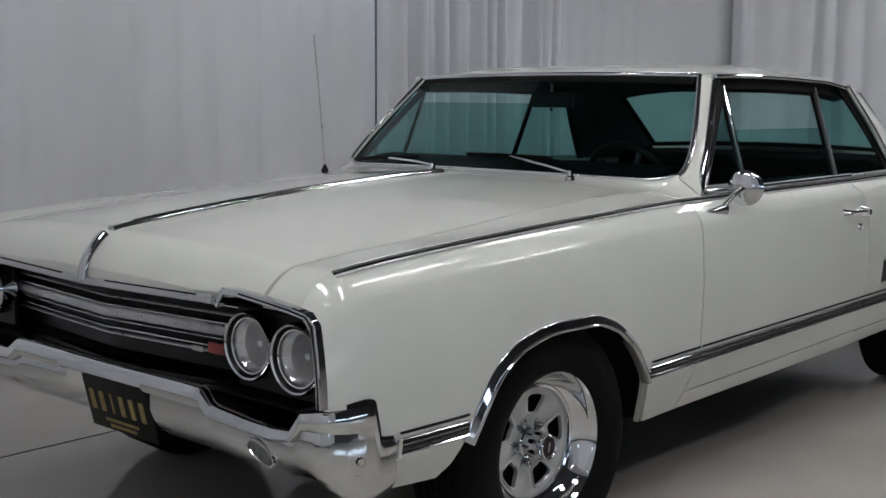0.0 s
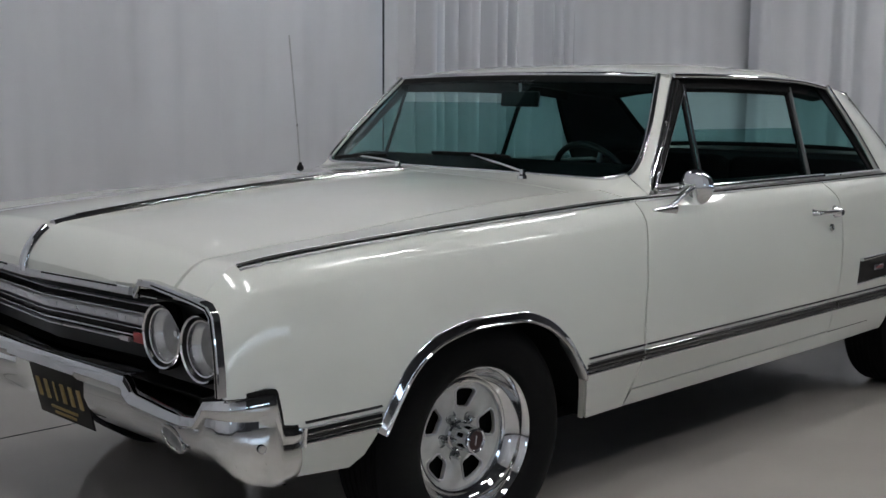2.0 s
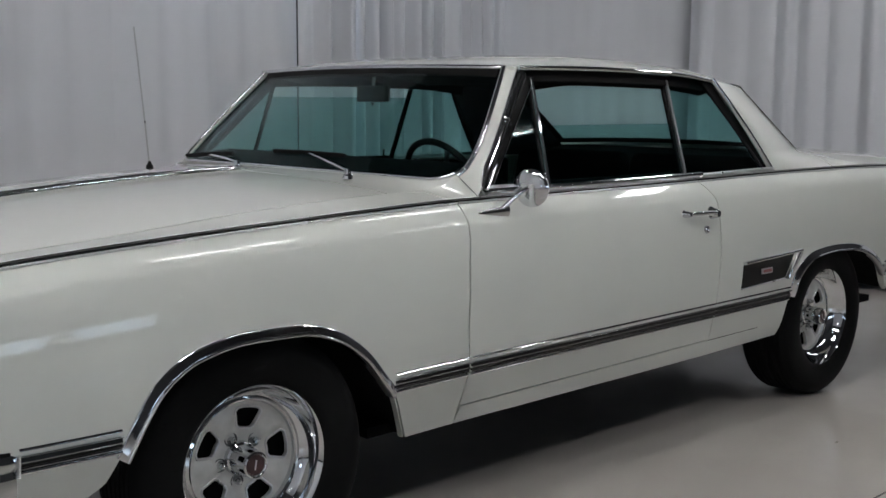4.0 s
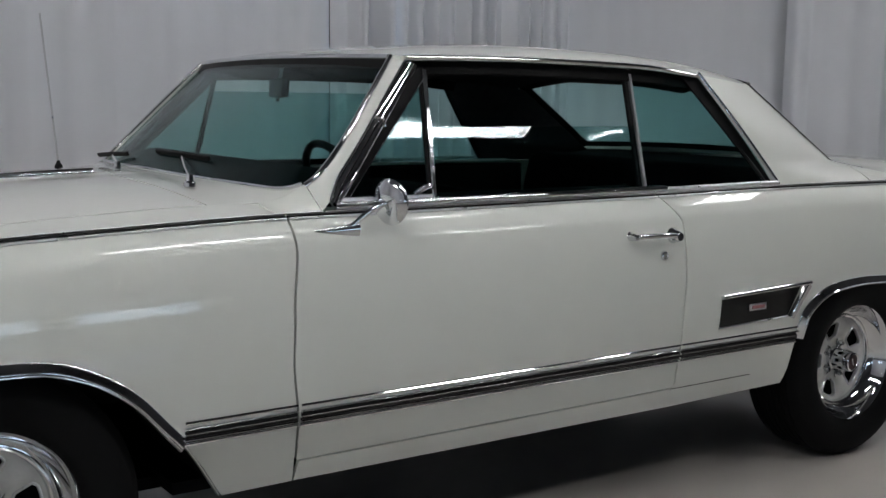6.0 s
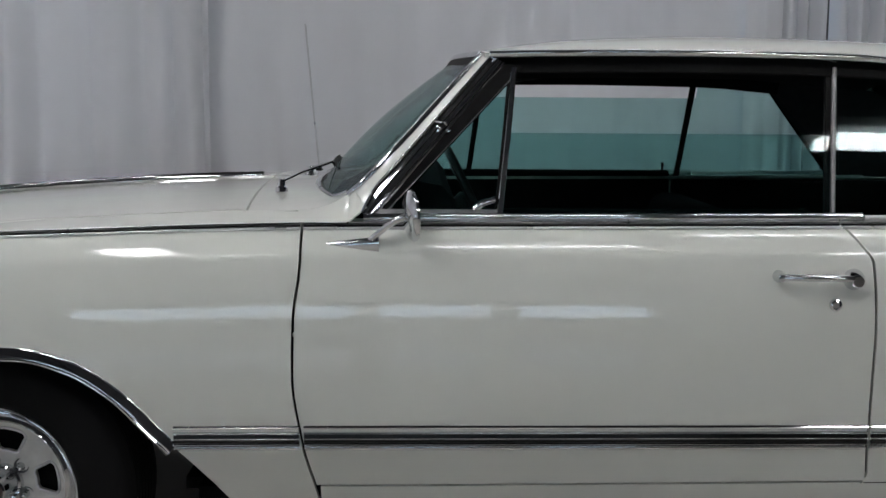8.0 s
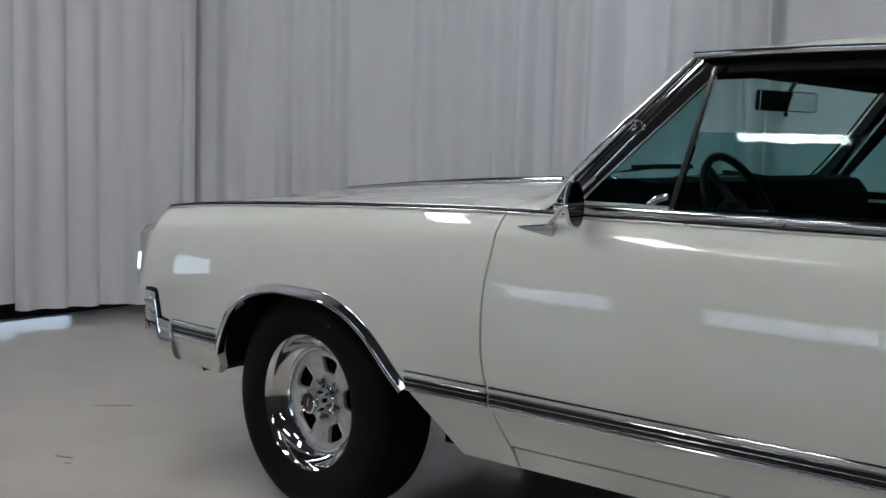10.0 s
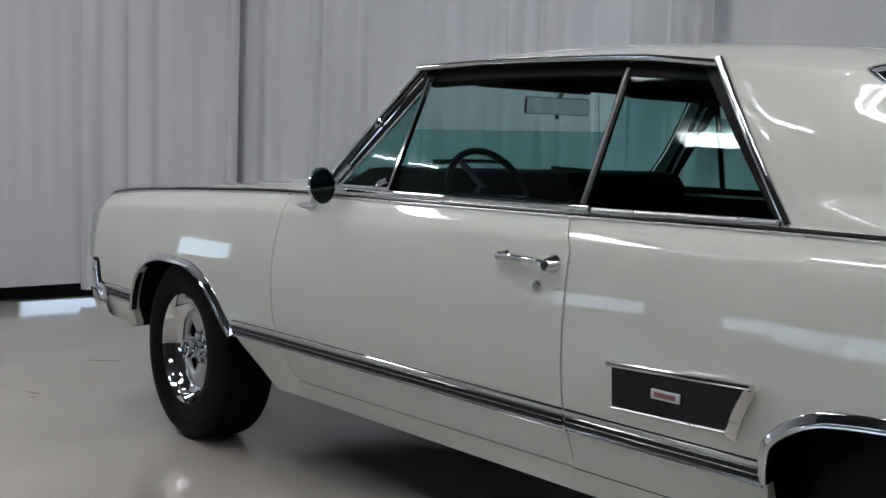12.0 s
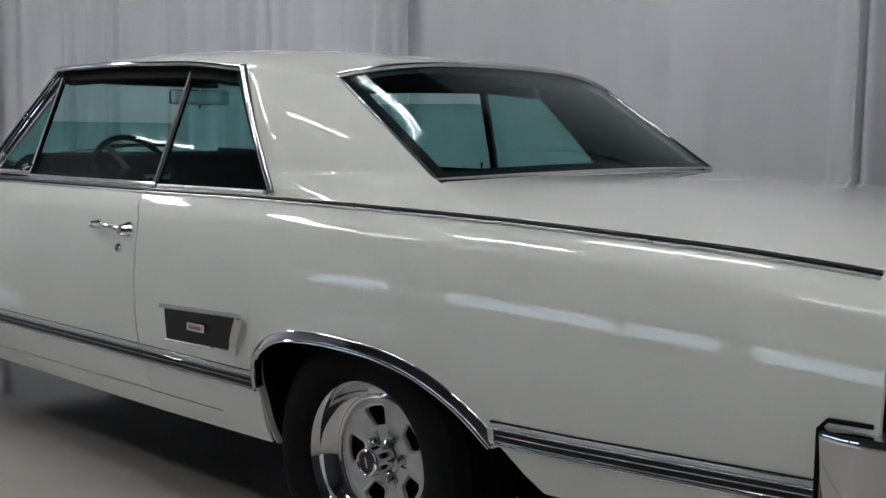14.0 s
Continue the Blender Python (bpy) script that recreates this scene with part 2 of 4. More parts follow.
wall_box("wall_west", -3.85, -3.66, -9.0, -2.4, "plain white painted wall with a low window")
wall_box("wall_north", -7.9, 9.9, 3.2, 3.4, "dark wall behind the curtains", DARKWALL)
wall_box("wall_east", 6.6, 6.8, -10.9, 3.2, "dark wall behind the curtains", DARKWALL)
wall_box("wall_south", -7.9, 9.9, -6.9, -6.7, "dark grey wall with daylight windows", DARKWALL)
wall_box("wall_far_west", -7.9, -7.7, -10.9, 3.2, "dark wall beyond the curtains", DARKWALL)
bb = part("baseboard", block((0.03, 6.5, 0.10), (-3.645, -5.7, 0.05), 0.004), BASEMAT)
tagged(bb, "black vinyl baseboard along the white wall", "baseboard", kind="structure")


def polyline(pts):
    """Arc-length walk along a plan line: f(s) -> point, normal; and its length."""
    p = [Vector((a, b)) for a, b in pts]
    ls = [0]
    for a, b in zip(p, p[1:]):
        ls.append(ls[-1] + (b - a).length)
    fx, fy = sm(*[(l, q.x) for l, q in zip(ls, p)]), sm(*[(l, q.y) for l, q in zip(ls, p)])

    def f(s):
        q = Vector((fx(s), fy(s)))
        t = Vector((fx(s + 0.02) - fx(s - 0.02), fy(s + 0.02) - fy(s - 0.02))).normalized()
        return q, Vector((t.y, -t.x))
    return f, ls[-1]


def curtain(pts, label, pitch=0.16, depth=0.022, seed=1, bottom=0.06, top=CEIL):
    f, length = polyline(pts)
    rng = random.Random(seed)
    knots, s = [0.0], 0.0
    while s < length:
        s += pitch * rng.uniform(0.55, 1.5)
        knots.append(s)
    deep = [1.9 * depth * rng.uniform(0.25, 1.35) for _ in knots]
    lean = [rng.uniform(-0.03, 0.03) for _ in knots]
    zs = [bottom, 0.25, 0.8, 1.4, 2.0, 3.0, top]

    def at(s, z):
        i = min(int(np.searchsorted(knots, s, "right")) - 1, len(knots) - 2)
        t = (s - knots[i]) / (knots[i + 1] - knots[i])
        h = 1 - (z - bottom) / (top - bottom)
        off = deep[i] * (math.sin(math.pi * t) ** 1.5) * (0.75 + 0.4 * h) + 0.006 * math.sin(9 * s + 1.3 * z) + 0.0025 * math.sin(47 * s + 0.6 * z)
        q, n = f(min(max(s + lean[i] * h * math.sin(math.pi * t), 0), length))
        return Vector((q.x + n.x * off, q.y + n.y * off, z))
    bm = grid(at, steps(0, length, max(12, int(length / 0.012))), zs)
    ob = part("curtain", bm, FABRIC, thick=0.004, sharp=60)
    return tagged(ob, label, "curtain", group="curtains round the car")


CURT = [
    ([(-3.74, 0.28), (-3.66, 0.75), (-3.30, 1.24)], "white cloth curtain with soft folds at the wall's end", 0.15, 0.03),
    ([(-3.42, 1.30), (-2.6, 1.78), (-1.9, 2.05), (-1.06, 2.22)], "wide white curtain with shallow folds behind the car", 0.16, 0.030),
    ([(-1.22, 2.14), (-0.5, 2.27), (-0.05, 2.31)], "deeply pleated white curtain between wider ones", 0.19, 0.055),
    ([(-0.24, 2.35), (1.2, 2.37), (2.61, 2.40)], "wide white curtain with shallow folds behind the car", 0.27, 0.018),
    ([(2.60, 2.37), (2.8, 2.38), (2.985, 2.385)], "closely pleated white curtain beside a dark gap", 0.08, 0.040),
    ([(3.022, 2.38), (3.5, 2.28), (4.05, 2.03)], "closely pleated white curtain beside a dark gap", 0.10, 0.045),
    ([(4.05, 2.08), (4.6, 1.82), (5.25, 1.46), (5.52, 1.27)], "nearly smooth pale grey curtain near the corner", 0.5, 0.008),
    ([(5.20, 1.36), (5.6, 0.75), (5.78, 0.1), (5.84, -0.7), (5.85, -1.5)], "long white curtain with broad folds beside the rear of the car", 0.2, 0.03),
]
for k, (pts, label, pitch, depth) in enumerate(CURT):
    curtain(pts, label, pitch, depth, seed=11 + k)
carpet = part("carpet", block((3.9, 12.0, 0.012), (-5.76, -2.8, 0.008), 0.004), material("black_carpet", (0.012, 0.012, 0.013), 0.95, var=0.3, scale=30, bump=0.4, bump_scale=300, spec=0.05))
tagged(carpet, "black carpet beyond the western curtain", "carpet", kind="structure")
curtain([(-3.70, -2.5), (-3.72, -1.0), (-3.76, 0.30)], "smooth white curtain hanging a hand's width above the floor", 0.7, 0.003, seed=31, bottom=0.10)


# ---------- lamps and windows out of view ----------
def fluorescent(x, y, z, half=0.55, tubes=4, pitch=0.042, r=0.0105, glow_mat=None):
    root = new("fluorescent_light")
    root.location = (x, y, z)
    tagged(root, "long white ceiling fixture with bare fluorescent tubes", "ceiling light", group="ceiling lights")
    part("housing", block((2 * half + 0.1, pitch * tubes + 0.06, 0.05), (0, 0, 0.05), 0.01), HOUSING, root)
    for x0 in (-half * 0.8, half * 0.8):
        part("hanger", tube([(x0, 0, 0.07), (x0, 0, CEIL - z)], 0.006, 6), SATIN, root)
    for k in range(tubes):
        y0 = pitch * (k - (tubes - 1) / 2)
        part("tube", tube([(-half, y0, 0), (half, y0, 0)], r, 10), glow_mat or TUBE, root)
    return root


fluorescent(0.10, -3.03, 3.0, 0.28, 3)
fluorescent(3.52, -3.27, 3.0, 0.53)
for x, y, tubes, span in ((-1.70, -1.15, 5, 0.34), (-0.48, -2.35, 5, 0.30), (4.85, -1.15, 4, 0.52)):
    wide = fluorescent(x, y, 3.3, 0.50, tubes, span / tubes, 0.018, WIDETUBE)
    wide.rotation_euler = (0, 0, radians(90))
    tagged(wide, "square white ceiling fixture with bare fluorescent tubes", "ceiling light", group="ceiling lights")
# the last two strips are added fill, to brighten the curtains and hood
for x, y, half in ((1.45, -2.05, 0.48), (2.62, -1.15, 0.5), (-0.8, 0.7, 0.45), (2.1, 0.45, 0.45)):
    strip = fluorescent(x, y, 3.3, half, 2, 0.06)
    tagged(strip, "narrow white two-tube ceiling fixture out of view, two of the four added to brighten the curtains", "ceiling light", group="ceiling lights")
for x, y, half, turn in ((4.76, -3.32, 0.13, 18), (-3.00, -3.36, 0.33, -10)):
    odd = fluorescent(x, y, 3.0, half, 1)
    odd.rotation_euler = (0, 0, radians(turn))
    tagged(odd, "short white ceiling fixture with one fluorescent tube", "ceiling light", group="ceiling lights")


def daylight_window(x, y, z, w, h, turn=0, slats=12, pane=None):
    root = new("window")
    root.location = (x, y, z)
    root.rotation_euler = (0, 0, radians(turn))
    tagged(root, "daylit window with upright slats in a white frame", "window", kind="structure")
    part("window_frame", block((w + 0.07, 0.05, h + 0.12), (0, -0.02, 0), 0.01), HOUSING, root)
    part("pane", block((w, 0.02, h), (0, 0.02, 0)), pane or PANE, root)
    for k in range(slats):
        part("slat", block((0.016, 0.012, h), (-w / 2 + w * (k + 0.5) / slats, 0.045, 0), 0.003), HOUSING, root)


for x, w, z, h in ((3.504, 0.085, 2.2, 1.8), (4.05, 0.5, 2.4, 1.9), (2.0, 0.6, 2.4, 1.9), (-1.0, 0.7, 2.3, 2.2), (-2.4, 0.7, 2.3, 2.2)):
    slit = part("window_slit", block((w, 0.02, h), (x, 3.185, z)), PANE)
    tagged(slit, "daylit window in the wall behind the curtains", "window", kind="structure")
for x, w in ((-3.15, 1.1), (-1.22, 0.95), (-0.12, 1.1), (1.02, 0.8), (2.15, 0.9)):
    daylight_window(x, -6.67, 0.865, w, 0.34, slats=int(w * 13))
daylight_window(-3.63, -2.88, 0.68, 0.42, 0.26, -90, 0)
for y in (1.66, 2.62):  # low daylit panes beyond the western curtain
    daylight_window(-7.67, y, 0.55, 0.78, 0.58, -90, 0, DIMPANE)

# ---------- the car: shape functions ----------
car = new("car")
tagged(car, "cream-white two-door hardtop coupe of the sixties with chrome trim", "car")


def nose(x, x0=-0.735, run=0.10, drop=0.092):
    q = min(max((x0 - x) / run, 0), 1)
    return drop * (0.5 * q ** 1.7 + 0.5 * (1 - math.sqrt(max(0.0, 1 - q * q))))


belt0 = sm((-0.87, 0.868), (-0.75, 0.882), (-0.55, 0.901), (-0.2, 0.922), (0.22, 0.941), (0.71, 0.957), (1.3, 0.961), (1.97, 0.966),
           (2.5, 0.972), (3.0, 0.971), (3.35, 0.967), (3.65, 0.958), (3.9, 0.948), (4.22, 0.925))
belt_y = sm((-0.87, 0.782), (-0.745, 0.800), (-0.4, 0.815), (0, 0.822), (0.71, 0.828), (1.5, 0.832), (2.5, 0.835), (3.2, 0.832), (4.2, 0.80))
drop_y = sm((-0.05, -0.06), (0, 0), (0.012, 0.017), (0.03, 0.036), (0.05, 0.0515), (0.060, 0.0578), (0.068, 0.0612), (0.10, 0.069), (0.15, 0.0775), (0.20, 0.083), (0.26, 0.087), (0.36, 0.084),
            (0.44, 0.076), (0.49, 0.066), (0.56, 0.043), (0.61, 0.024), (0.66, -0.002), (0.72, -0.04))


def belt(x):
    return belt0(x) - nose(x)


def side(x, z):
    low = min(1, max(0, (0.45 - z) / 0.11))  # the sill tucks in more at its front
    return belt_y(x) + drop_y(belt(x) - z) + low * lerp(-0.022, 0.012, min(1, max(0, (x - 0.74) / 1.29)))


hood_c = sm((-0.87, 0.899), (-0.755, 0.912), (-0.6, 0.930), (-0.37, 0.953), (0.03, 0.985), (0.44, 1.006), (0.8, 1.012))
hood_e = sm((-0.87, -0.12), (-0.6, -0.1), (-0.3, 0.0), (0.1, 0.3), (0.6, 0.4))
GAP = 0.845  # hood's edge as a share of the half width


def top(x, y):
    s = abs(y) / belt_y(x)
    e = hood_e(x)
    if s < GAP:
        g = e + (1 - e) * (1 - (s / GAP) ** 2.3)
    else:
        g = e * (1 - (s - GAP) / (1 - GAP))
    x0 = -0.735 - 0.02 * (1 - s)
    return belt0(x) + (hood_c(x) - belt0(x)) * g + 0.005 * max(0, 1 - abs(y) / 0.05) - nose(x, x0)


deck_c = sm((2.8, 1.052), (3.3, 1.040), (3.8, 1.016), (4.05, 0.998), (4.17, 0.985), (4.22, 0.978))


def deck(x, y):
    s = min(abs(y) / belt_y(x), 1)
    return belt0(x) + (deck_c(x) - belt0(x)) * (1 - s ** 3)


ARCH_F = [(-0.45, 0.357), (-0.415, 0.385), (-0.40, 0.425), (-0.385, 0.463), (-0.345, 0.541), (-0.298, 0.604), (-0.203, 0.660), (-0.062, 0.683), (0.089, 0.680),
          (0.200, 0.652), (0.300, 0.590), (0.380, 0.506), (0.428, 0.453), (0.49, 0.372), (0.555, 0.279)]
ARCH_R = [(2.555, 0.305), (2.550, 0.40), (2.546, 0.478), (2.556, 0.545), (2.600, 0.597), (2.70, 0.638), (2.86, 0.650), (3.0, 0.645), (3.133, 0.624), (3.257, 0.580),
          (3.333, 0.535), (3.375, 0.500), (3.45, 0.430), (3.50, 0.395)]
sill = ln((0.555, 0.279), (2.55, 0.308))


def edge_f(x):  # lower edge of the front wing
    if x < -0.66:
        return float(np.interp(x, [-0.86, -0.72, -0.70, -0.66], [0.60, 0.595, 0.505, 0.40]))
    if x < -0.45:
        return float(np.interp(x, [-0.66, -0.45], [0.378, 0.357]))
    if x > 0.555:
        return sill(x)
    return float(np.interp(x, [p[0] for p in ARCH_F], [p[1] for p in ARCH_F]))


def edge_r(x):  # lower edge of the rear wing
    if x < 2.555:
        return sill(x)
    if x > 3.5:
        return float(np.interp(x, [3.5, 4.2], [0.395, 0.42]))
    return float(np.interp(x, [p[0] for p in ARCH_R[3:]], [p[1] for p in ARCH_R[3:]]))


door_f = sm((0.27, 0.752), (0.32, 0.742), (0.37, 0.732), (0.42, 0.721), (0.476, 0.712), (0.618, 0.694), (0.753, 0.697), (0.889, 0.712), (0.96, 0.712), (1.0, 0.712))
door_r = sm((0.27, 2.02), (0.37, 2.012), (0.475, 2.000), (0.60, 1.995), (0.75, 1.997), (0.88, 1.992), (0.925, 1.965), (0.97, 1.935), (1.0, 1.93))


def xs_panel(keys, n):
    xs = []
    for a, b in zip(keys, keys[1:]):
        k = max(1, int(round(n * (b - a))))
        xs += [lerp(a, b, i / k) for i in range(k)]
    return xs + [keys[-1]]


def side_panel(xs, left, right, low, high, nv=40):
    x0, x1 = xs[0], xs[-1]

    def at(u, v):
        zb, zt = low(u), high(u)
        zm = max(zb + 0.006, zt - 0.20)  # level rows over the arches
        z = lerp(zb, zm, v / 0.4) if v < 0.4 else lerp(zm, zt, (v - 0.4) / 0.6)
        wl, wr = max(0, 1 - (u - x0) / 0.15), max(0, 1 - (x1 - u) / 0.15)
        x = u + wl * (left(z) - x0) + wr * (right(z) - x1)
        return Vector((x, -side(x, z), z))
    return grid(at, xs, [i / nv for i in range(nv + 1)])


G = 0.0032  # half a shut line
fx = lambda v: (lambda z: v)
for sgn, tag in ((False, "driver"), (True, "passenger")):
    keys = sorted({-0.832, -0.82, -0.8, -0.77, -0.735, -0.72, -0.70, -0.66, -0.56, 0.555, 0.62, 0.70} | {p[0] for p in ARCH_F})
    xs = xs_panel(keys, 60)
    fender = part("front_fender", side_panel(xs, fx(-0.832), lambda z: door_f(z) - G, edge_f, lambda x: belt(x)), PAINT, car, thick=0.012, flip=sgn)
    xs = xs_panel([0.715, 1.0, 1.6, 1.99], 40)
    door = part("door", side_panel(xs, lambda z: door_f(z) + G, lambda z: door_r(z) - G, ln((0.7, 0.346), (2.0, 0.371)), lambda x: belt(x)), PAINT, car, thick=0.02, flip=sgn)
    if not sgn:
        driver_door = door
    groove = [Vector((x, -(side(x, z) + 0.0002), z)) for x, z in ((2.006, 0.3655), (2.10, 0.366), (2.22, 0.3665), (2.36, 0.367))]
    part("sill_joint", sweep(groove, slab(0.0022, 0.0008, 0.001), (0, -1, 0)), SEAL, car, flip=sgn)
    # sill under the door
    xs = xs_panel([0.748, 2.0], 20)
    part("sill_panel", side_panel(xs, fx(0.749), fx(2.0), sill, lambda x: float(np.interp(x, (0.7, 2.0), (0.346, 0.371))) - 0.006, 10), PAINT, car, thick=0.012, flip=sgn)
    keys = sorted({2.0, 2.2, 2.4, 2.5, 3.6, 3.9, 4.1, 4.21} | {max(p[0], 2.53) for p in ARCH_R[4:]} | {2.548, 2.556})
    xs = xs_panel(keys, 50)
    quarter = part("rear_fender", side_panel(xs, lambda z: door_r(z) + G if z > 0.371 else 2.0, fx(4.21), edge_r, lambda x: belt(x)), PAINT, car, thick=0.012, flip=sgn)
    # top of the front wing, from the trim line in to the hood's edge
    xt = [-0.829 + 0.11 * (1 - math.cos(math.pi / 2 * k / 12)) for k in range(13)] + xs_panel([-0.70, 0.706], 22)
    part("fender_top", grid(lambda x, v: Vector((x, -lerp(belt_y(x), GAP * belt_y(x) + G, v), max(0.806, top(x, lerp(belt_y(x), GAP * belt_y(x) + G, v))))), xt, steps(0, 1, 8)), PAINT, car, thick=0.01, flip=sgn)

# hood
xt = [-0.853 + 0.11 * (1 - math.cos(math.pi / 2 * k / 14)) for k in range(15)] + xs_panel([-0.72, 0.55], 24)
yv = [-1, -0.95, -0.88, -0.78, -0.66, -0.52, -0.38, -0.25, -0.14, -0.07, -0.035, 0, 0.035, 0.07, 0.14, 0.25, 0.38, 0.52, 0.66, 0.78, 0.88, 0.95, 1]


def hood_at(x, v):
    y = v * (GAP * belt_y(x) - G)
    xx = x if x > -0.7 else -0.7 + (x + 0.7) * (1 - 0.12 * abs(v) - 0.11 * max(0, abs(v) - 0.72) / 0.28)
    xx += max(0, x - 0.35) / 0.2 * 0.015 * abs(v) ** 3
    return Vector((xx, y, top(xx, y)))


hood = part("hood", backed(grid(hood_at, xt, yv), (0.004, 0, -0.012)), PAINT, car)


def hood_edge(v, w):  # turned-down front edge
    p = hood_at(-0.853, v)
    return p.lerp(Vector((p.x - 0.001, p.y, 0.795 + 0.005 * abs(v))), w)


part("hood_edge", backed(grid(hood_edge, yv[4:-4], [0, 0.5, 1]), (0.004, 0, 0)), PAINT, hood)
# cowl between hood and windscreen
lift = lambda u: 0.060 * (max(0, abs(u) - 0.88) / 0.12) ** 2.2  # rounded lower corners of the glass
ws_x = lambda u: 0.70 + 0.100 * abs(u) ** 2.6
ws_z = lambda u: 1.010 - 0.012 * u * u
hx, hz = (lambda u: 1.078 + 0.052 * u * u), (lambda u: 1.352 - 0.008 * u * u)


def ws_at(u, v):
    b = Vector((ws_x(u), 0.742 * u, ws_z(u)))
    t = Vector((hx(u), 0.632 * u, hz(u)))
    p = b.lerp(t, v)
    p.x -= 0.03 * math.sin(math.pi * v) * (1 - min(u * u, 1))
    return p


def ws_edge(v):
    return 1 + 0.038 * math.sin(math.pi * min(max(v, 0), 1) ** 0.6)


def cowl_at(u, v):
    e = ws_at(u, lift(u)) + Vector((-0.006, 0, 0.002))
    y = lerp(0.705 * u, e.y, v)
    x = lerp(0.556 + 0.015 * abs(u) ** 3, e.x, v)
    z = lerp(top(x, y), e.z, v ** lerp(1.5, 4, abs(u) ** 4))
    return Vector((x, y, z))


for sgn in (False, True):
    part("cowl_corner", grid(lambda v, w: cowl_at(-1, v).lerp(Vector((cowl_at(-1, v).x, -(belt_y(cowl_at(-1, v).x) - 0.004), belt(cowl_at(-1, v).x) + 0.003)), w), steps(0.50, 1, 10), steps(0, 1, 6)), PAINT, car, thick=0.006, flip=sgn)
part("cowl_panel", grid(cowl_at, steps(-1, 1, 36), steps(0, 1, 8)), PAINT, car, thick=0.01)


# windscreen and roof
part("windscreen", grid(lambda u, v: ws_at(u * ws_edge(v), v), steps(-0.985, 0.985, 30), steps(0.01, 0.985, 14)), SCREEN, car, "tinted curved windscreen", thick=0.005)
edge_z = sm((1.05, 1.346), (1.126, 1.349), (1.5, 1.354), (1.97, 1.348), (2.245, 1.325), (2.56, 1.298), (2.7, 1.28))
crown = sm((1.05, 1.352), (1.09, 1.357), (1.2, 1.380), (1.4, 1.401), (1.7, 1.411), (2.1, 1.403), (2.35, 1.387), (2.5, 1.368), (2.62, 1.346))
roof_y = sm((1.05, 0.672), (1.3, 0.688), (1.7, 0.698), (2.25, 0.690), (2.56, 0.632), (2.7, 0.6))


def roof_at(u, v):
    x = lerp(1.082 + 0.048 * v * v, 2.615 - 0.055 * v * v, u)
    w = roof_y(x)
    return Vector((x, v * w, edge_z(x) + (crown(x) - edge_z(x)) * (1 - abs(v) ** 4.6)))


vr = [-1, -0.985, -0.96, -0.92, -0.86, -0.78, -0.68, -0.55, -0.4, -0.2, 0, 0.2, 0.4, 0.55, 0.68, 0.78, 0.86, 0.92, 0.96, 0.985, 1]
part("roof", grid(roof_at, steps(0, 1, 40), vr), PAINT, car, thick=0.012)
part("headlining", grid(lambda u, v: roof_at(0.02 + 0.96 * u, v * 0.97) - Vector((0, 0, 0.03)), steps(0, 1, 24), vr), LINER, car, "dark cloth headlining", thick=0.004)

# rear window
rb_x = lambda u: 3.06 - 0.08 * abs(u) ** 2.5
rb_z = lambda u: 1.045 - 0.012 * u * u
rt_x = lambda u: 2.62 - 0.055 * u * u
rt_z = lambda u: 1.346 - 0.048 * abs(u) ** 3


def rw_at(u, v):
    b = Vector((rb_x(u), 0.668 * u, rb_z(u)))
    t = Vector((rt_x(u), 0.628 * u, rt_z(u)))
    p = t.lerp(b, v)
    p += Vector((0.02, 0, 0.02)) * math.sin(math.pi * v) * (1 - u * u)
    return p


part("rear_window", grid(rw_at, steps(-0.985, 0.985, 26), steps(0.02, 0.98, 12)), SCREEN, car, "tinted curved rear window", thick=0.005)


# sail panel and deck
def sail_at(u, v, sgn):
    # u: from the quarter window back to the rear window; v: roof edge down to the belt
    a0, a1 = Vector((2.243, 0.690, 1.325)), Vector((2.52, 0.815, 0.972))
    L = a0.lerp(a1, v)
    if v < 0.8:
        R = rw_at(1, v / 0.8)
    else:
        R = rw_at(1, 1).lerp(Vector((3.30, 0.830, 0.969)), (v - 0.8) / 0.2)
    p = L.lerp(R, u)
    xx = lerp(2.243, 2.56, u)
    if v < 0.25:
        e = Vector((xx, roof_y(xx), edge_z(xx)))
        p = p.lerp(e, (1 - v / 0.25) ** 2)
    p.y += 0.024 * math.sin(math.pi * min(1, v)) * (1 - u ** 3) * min(1, u * 4 + 0.5)
    p.y += 0.014 * 4 * u * (1 - u) * math.sin(math.pi * min(1, v)) ** 0.8  # fuller in its middle
    return Vector((p.x, -p.y, p.z))


for sgn in (False, True):
    part("sail_panel", grid(lambda u, v: sail_at(u, v, sgn), steps(0, 1, 22), steps(0, 1, 26)), PAINT, car, thick=0.012, flip=sgn)


for sgn in (False, True):
    part("sail_lining", grid(lambda u, v: sail_at(lerp(-0.03 - 0.10 * (1 - v), 0.97, u), lerp(0.06, 0.97, v), sgn) + Vector((0, 0.012 + 0.023 * min(1, u / 0.15), -0.012)), steps(0, 1, 14), steps(0, 1, 14)), LINER, car, "dark inner lining of the roof pillar", thick=0.004, flip=sgn)


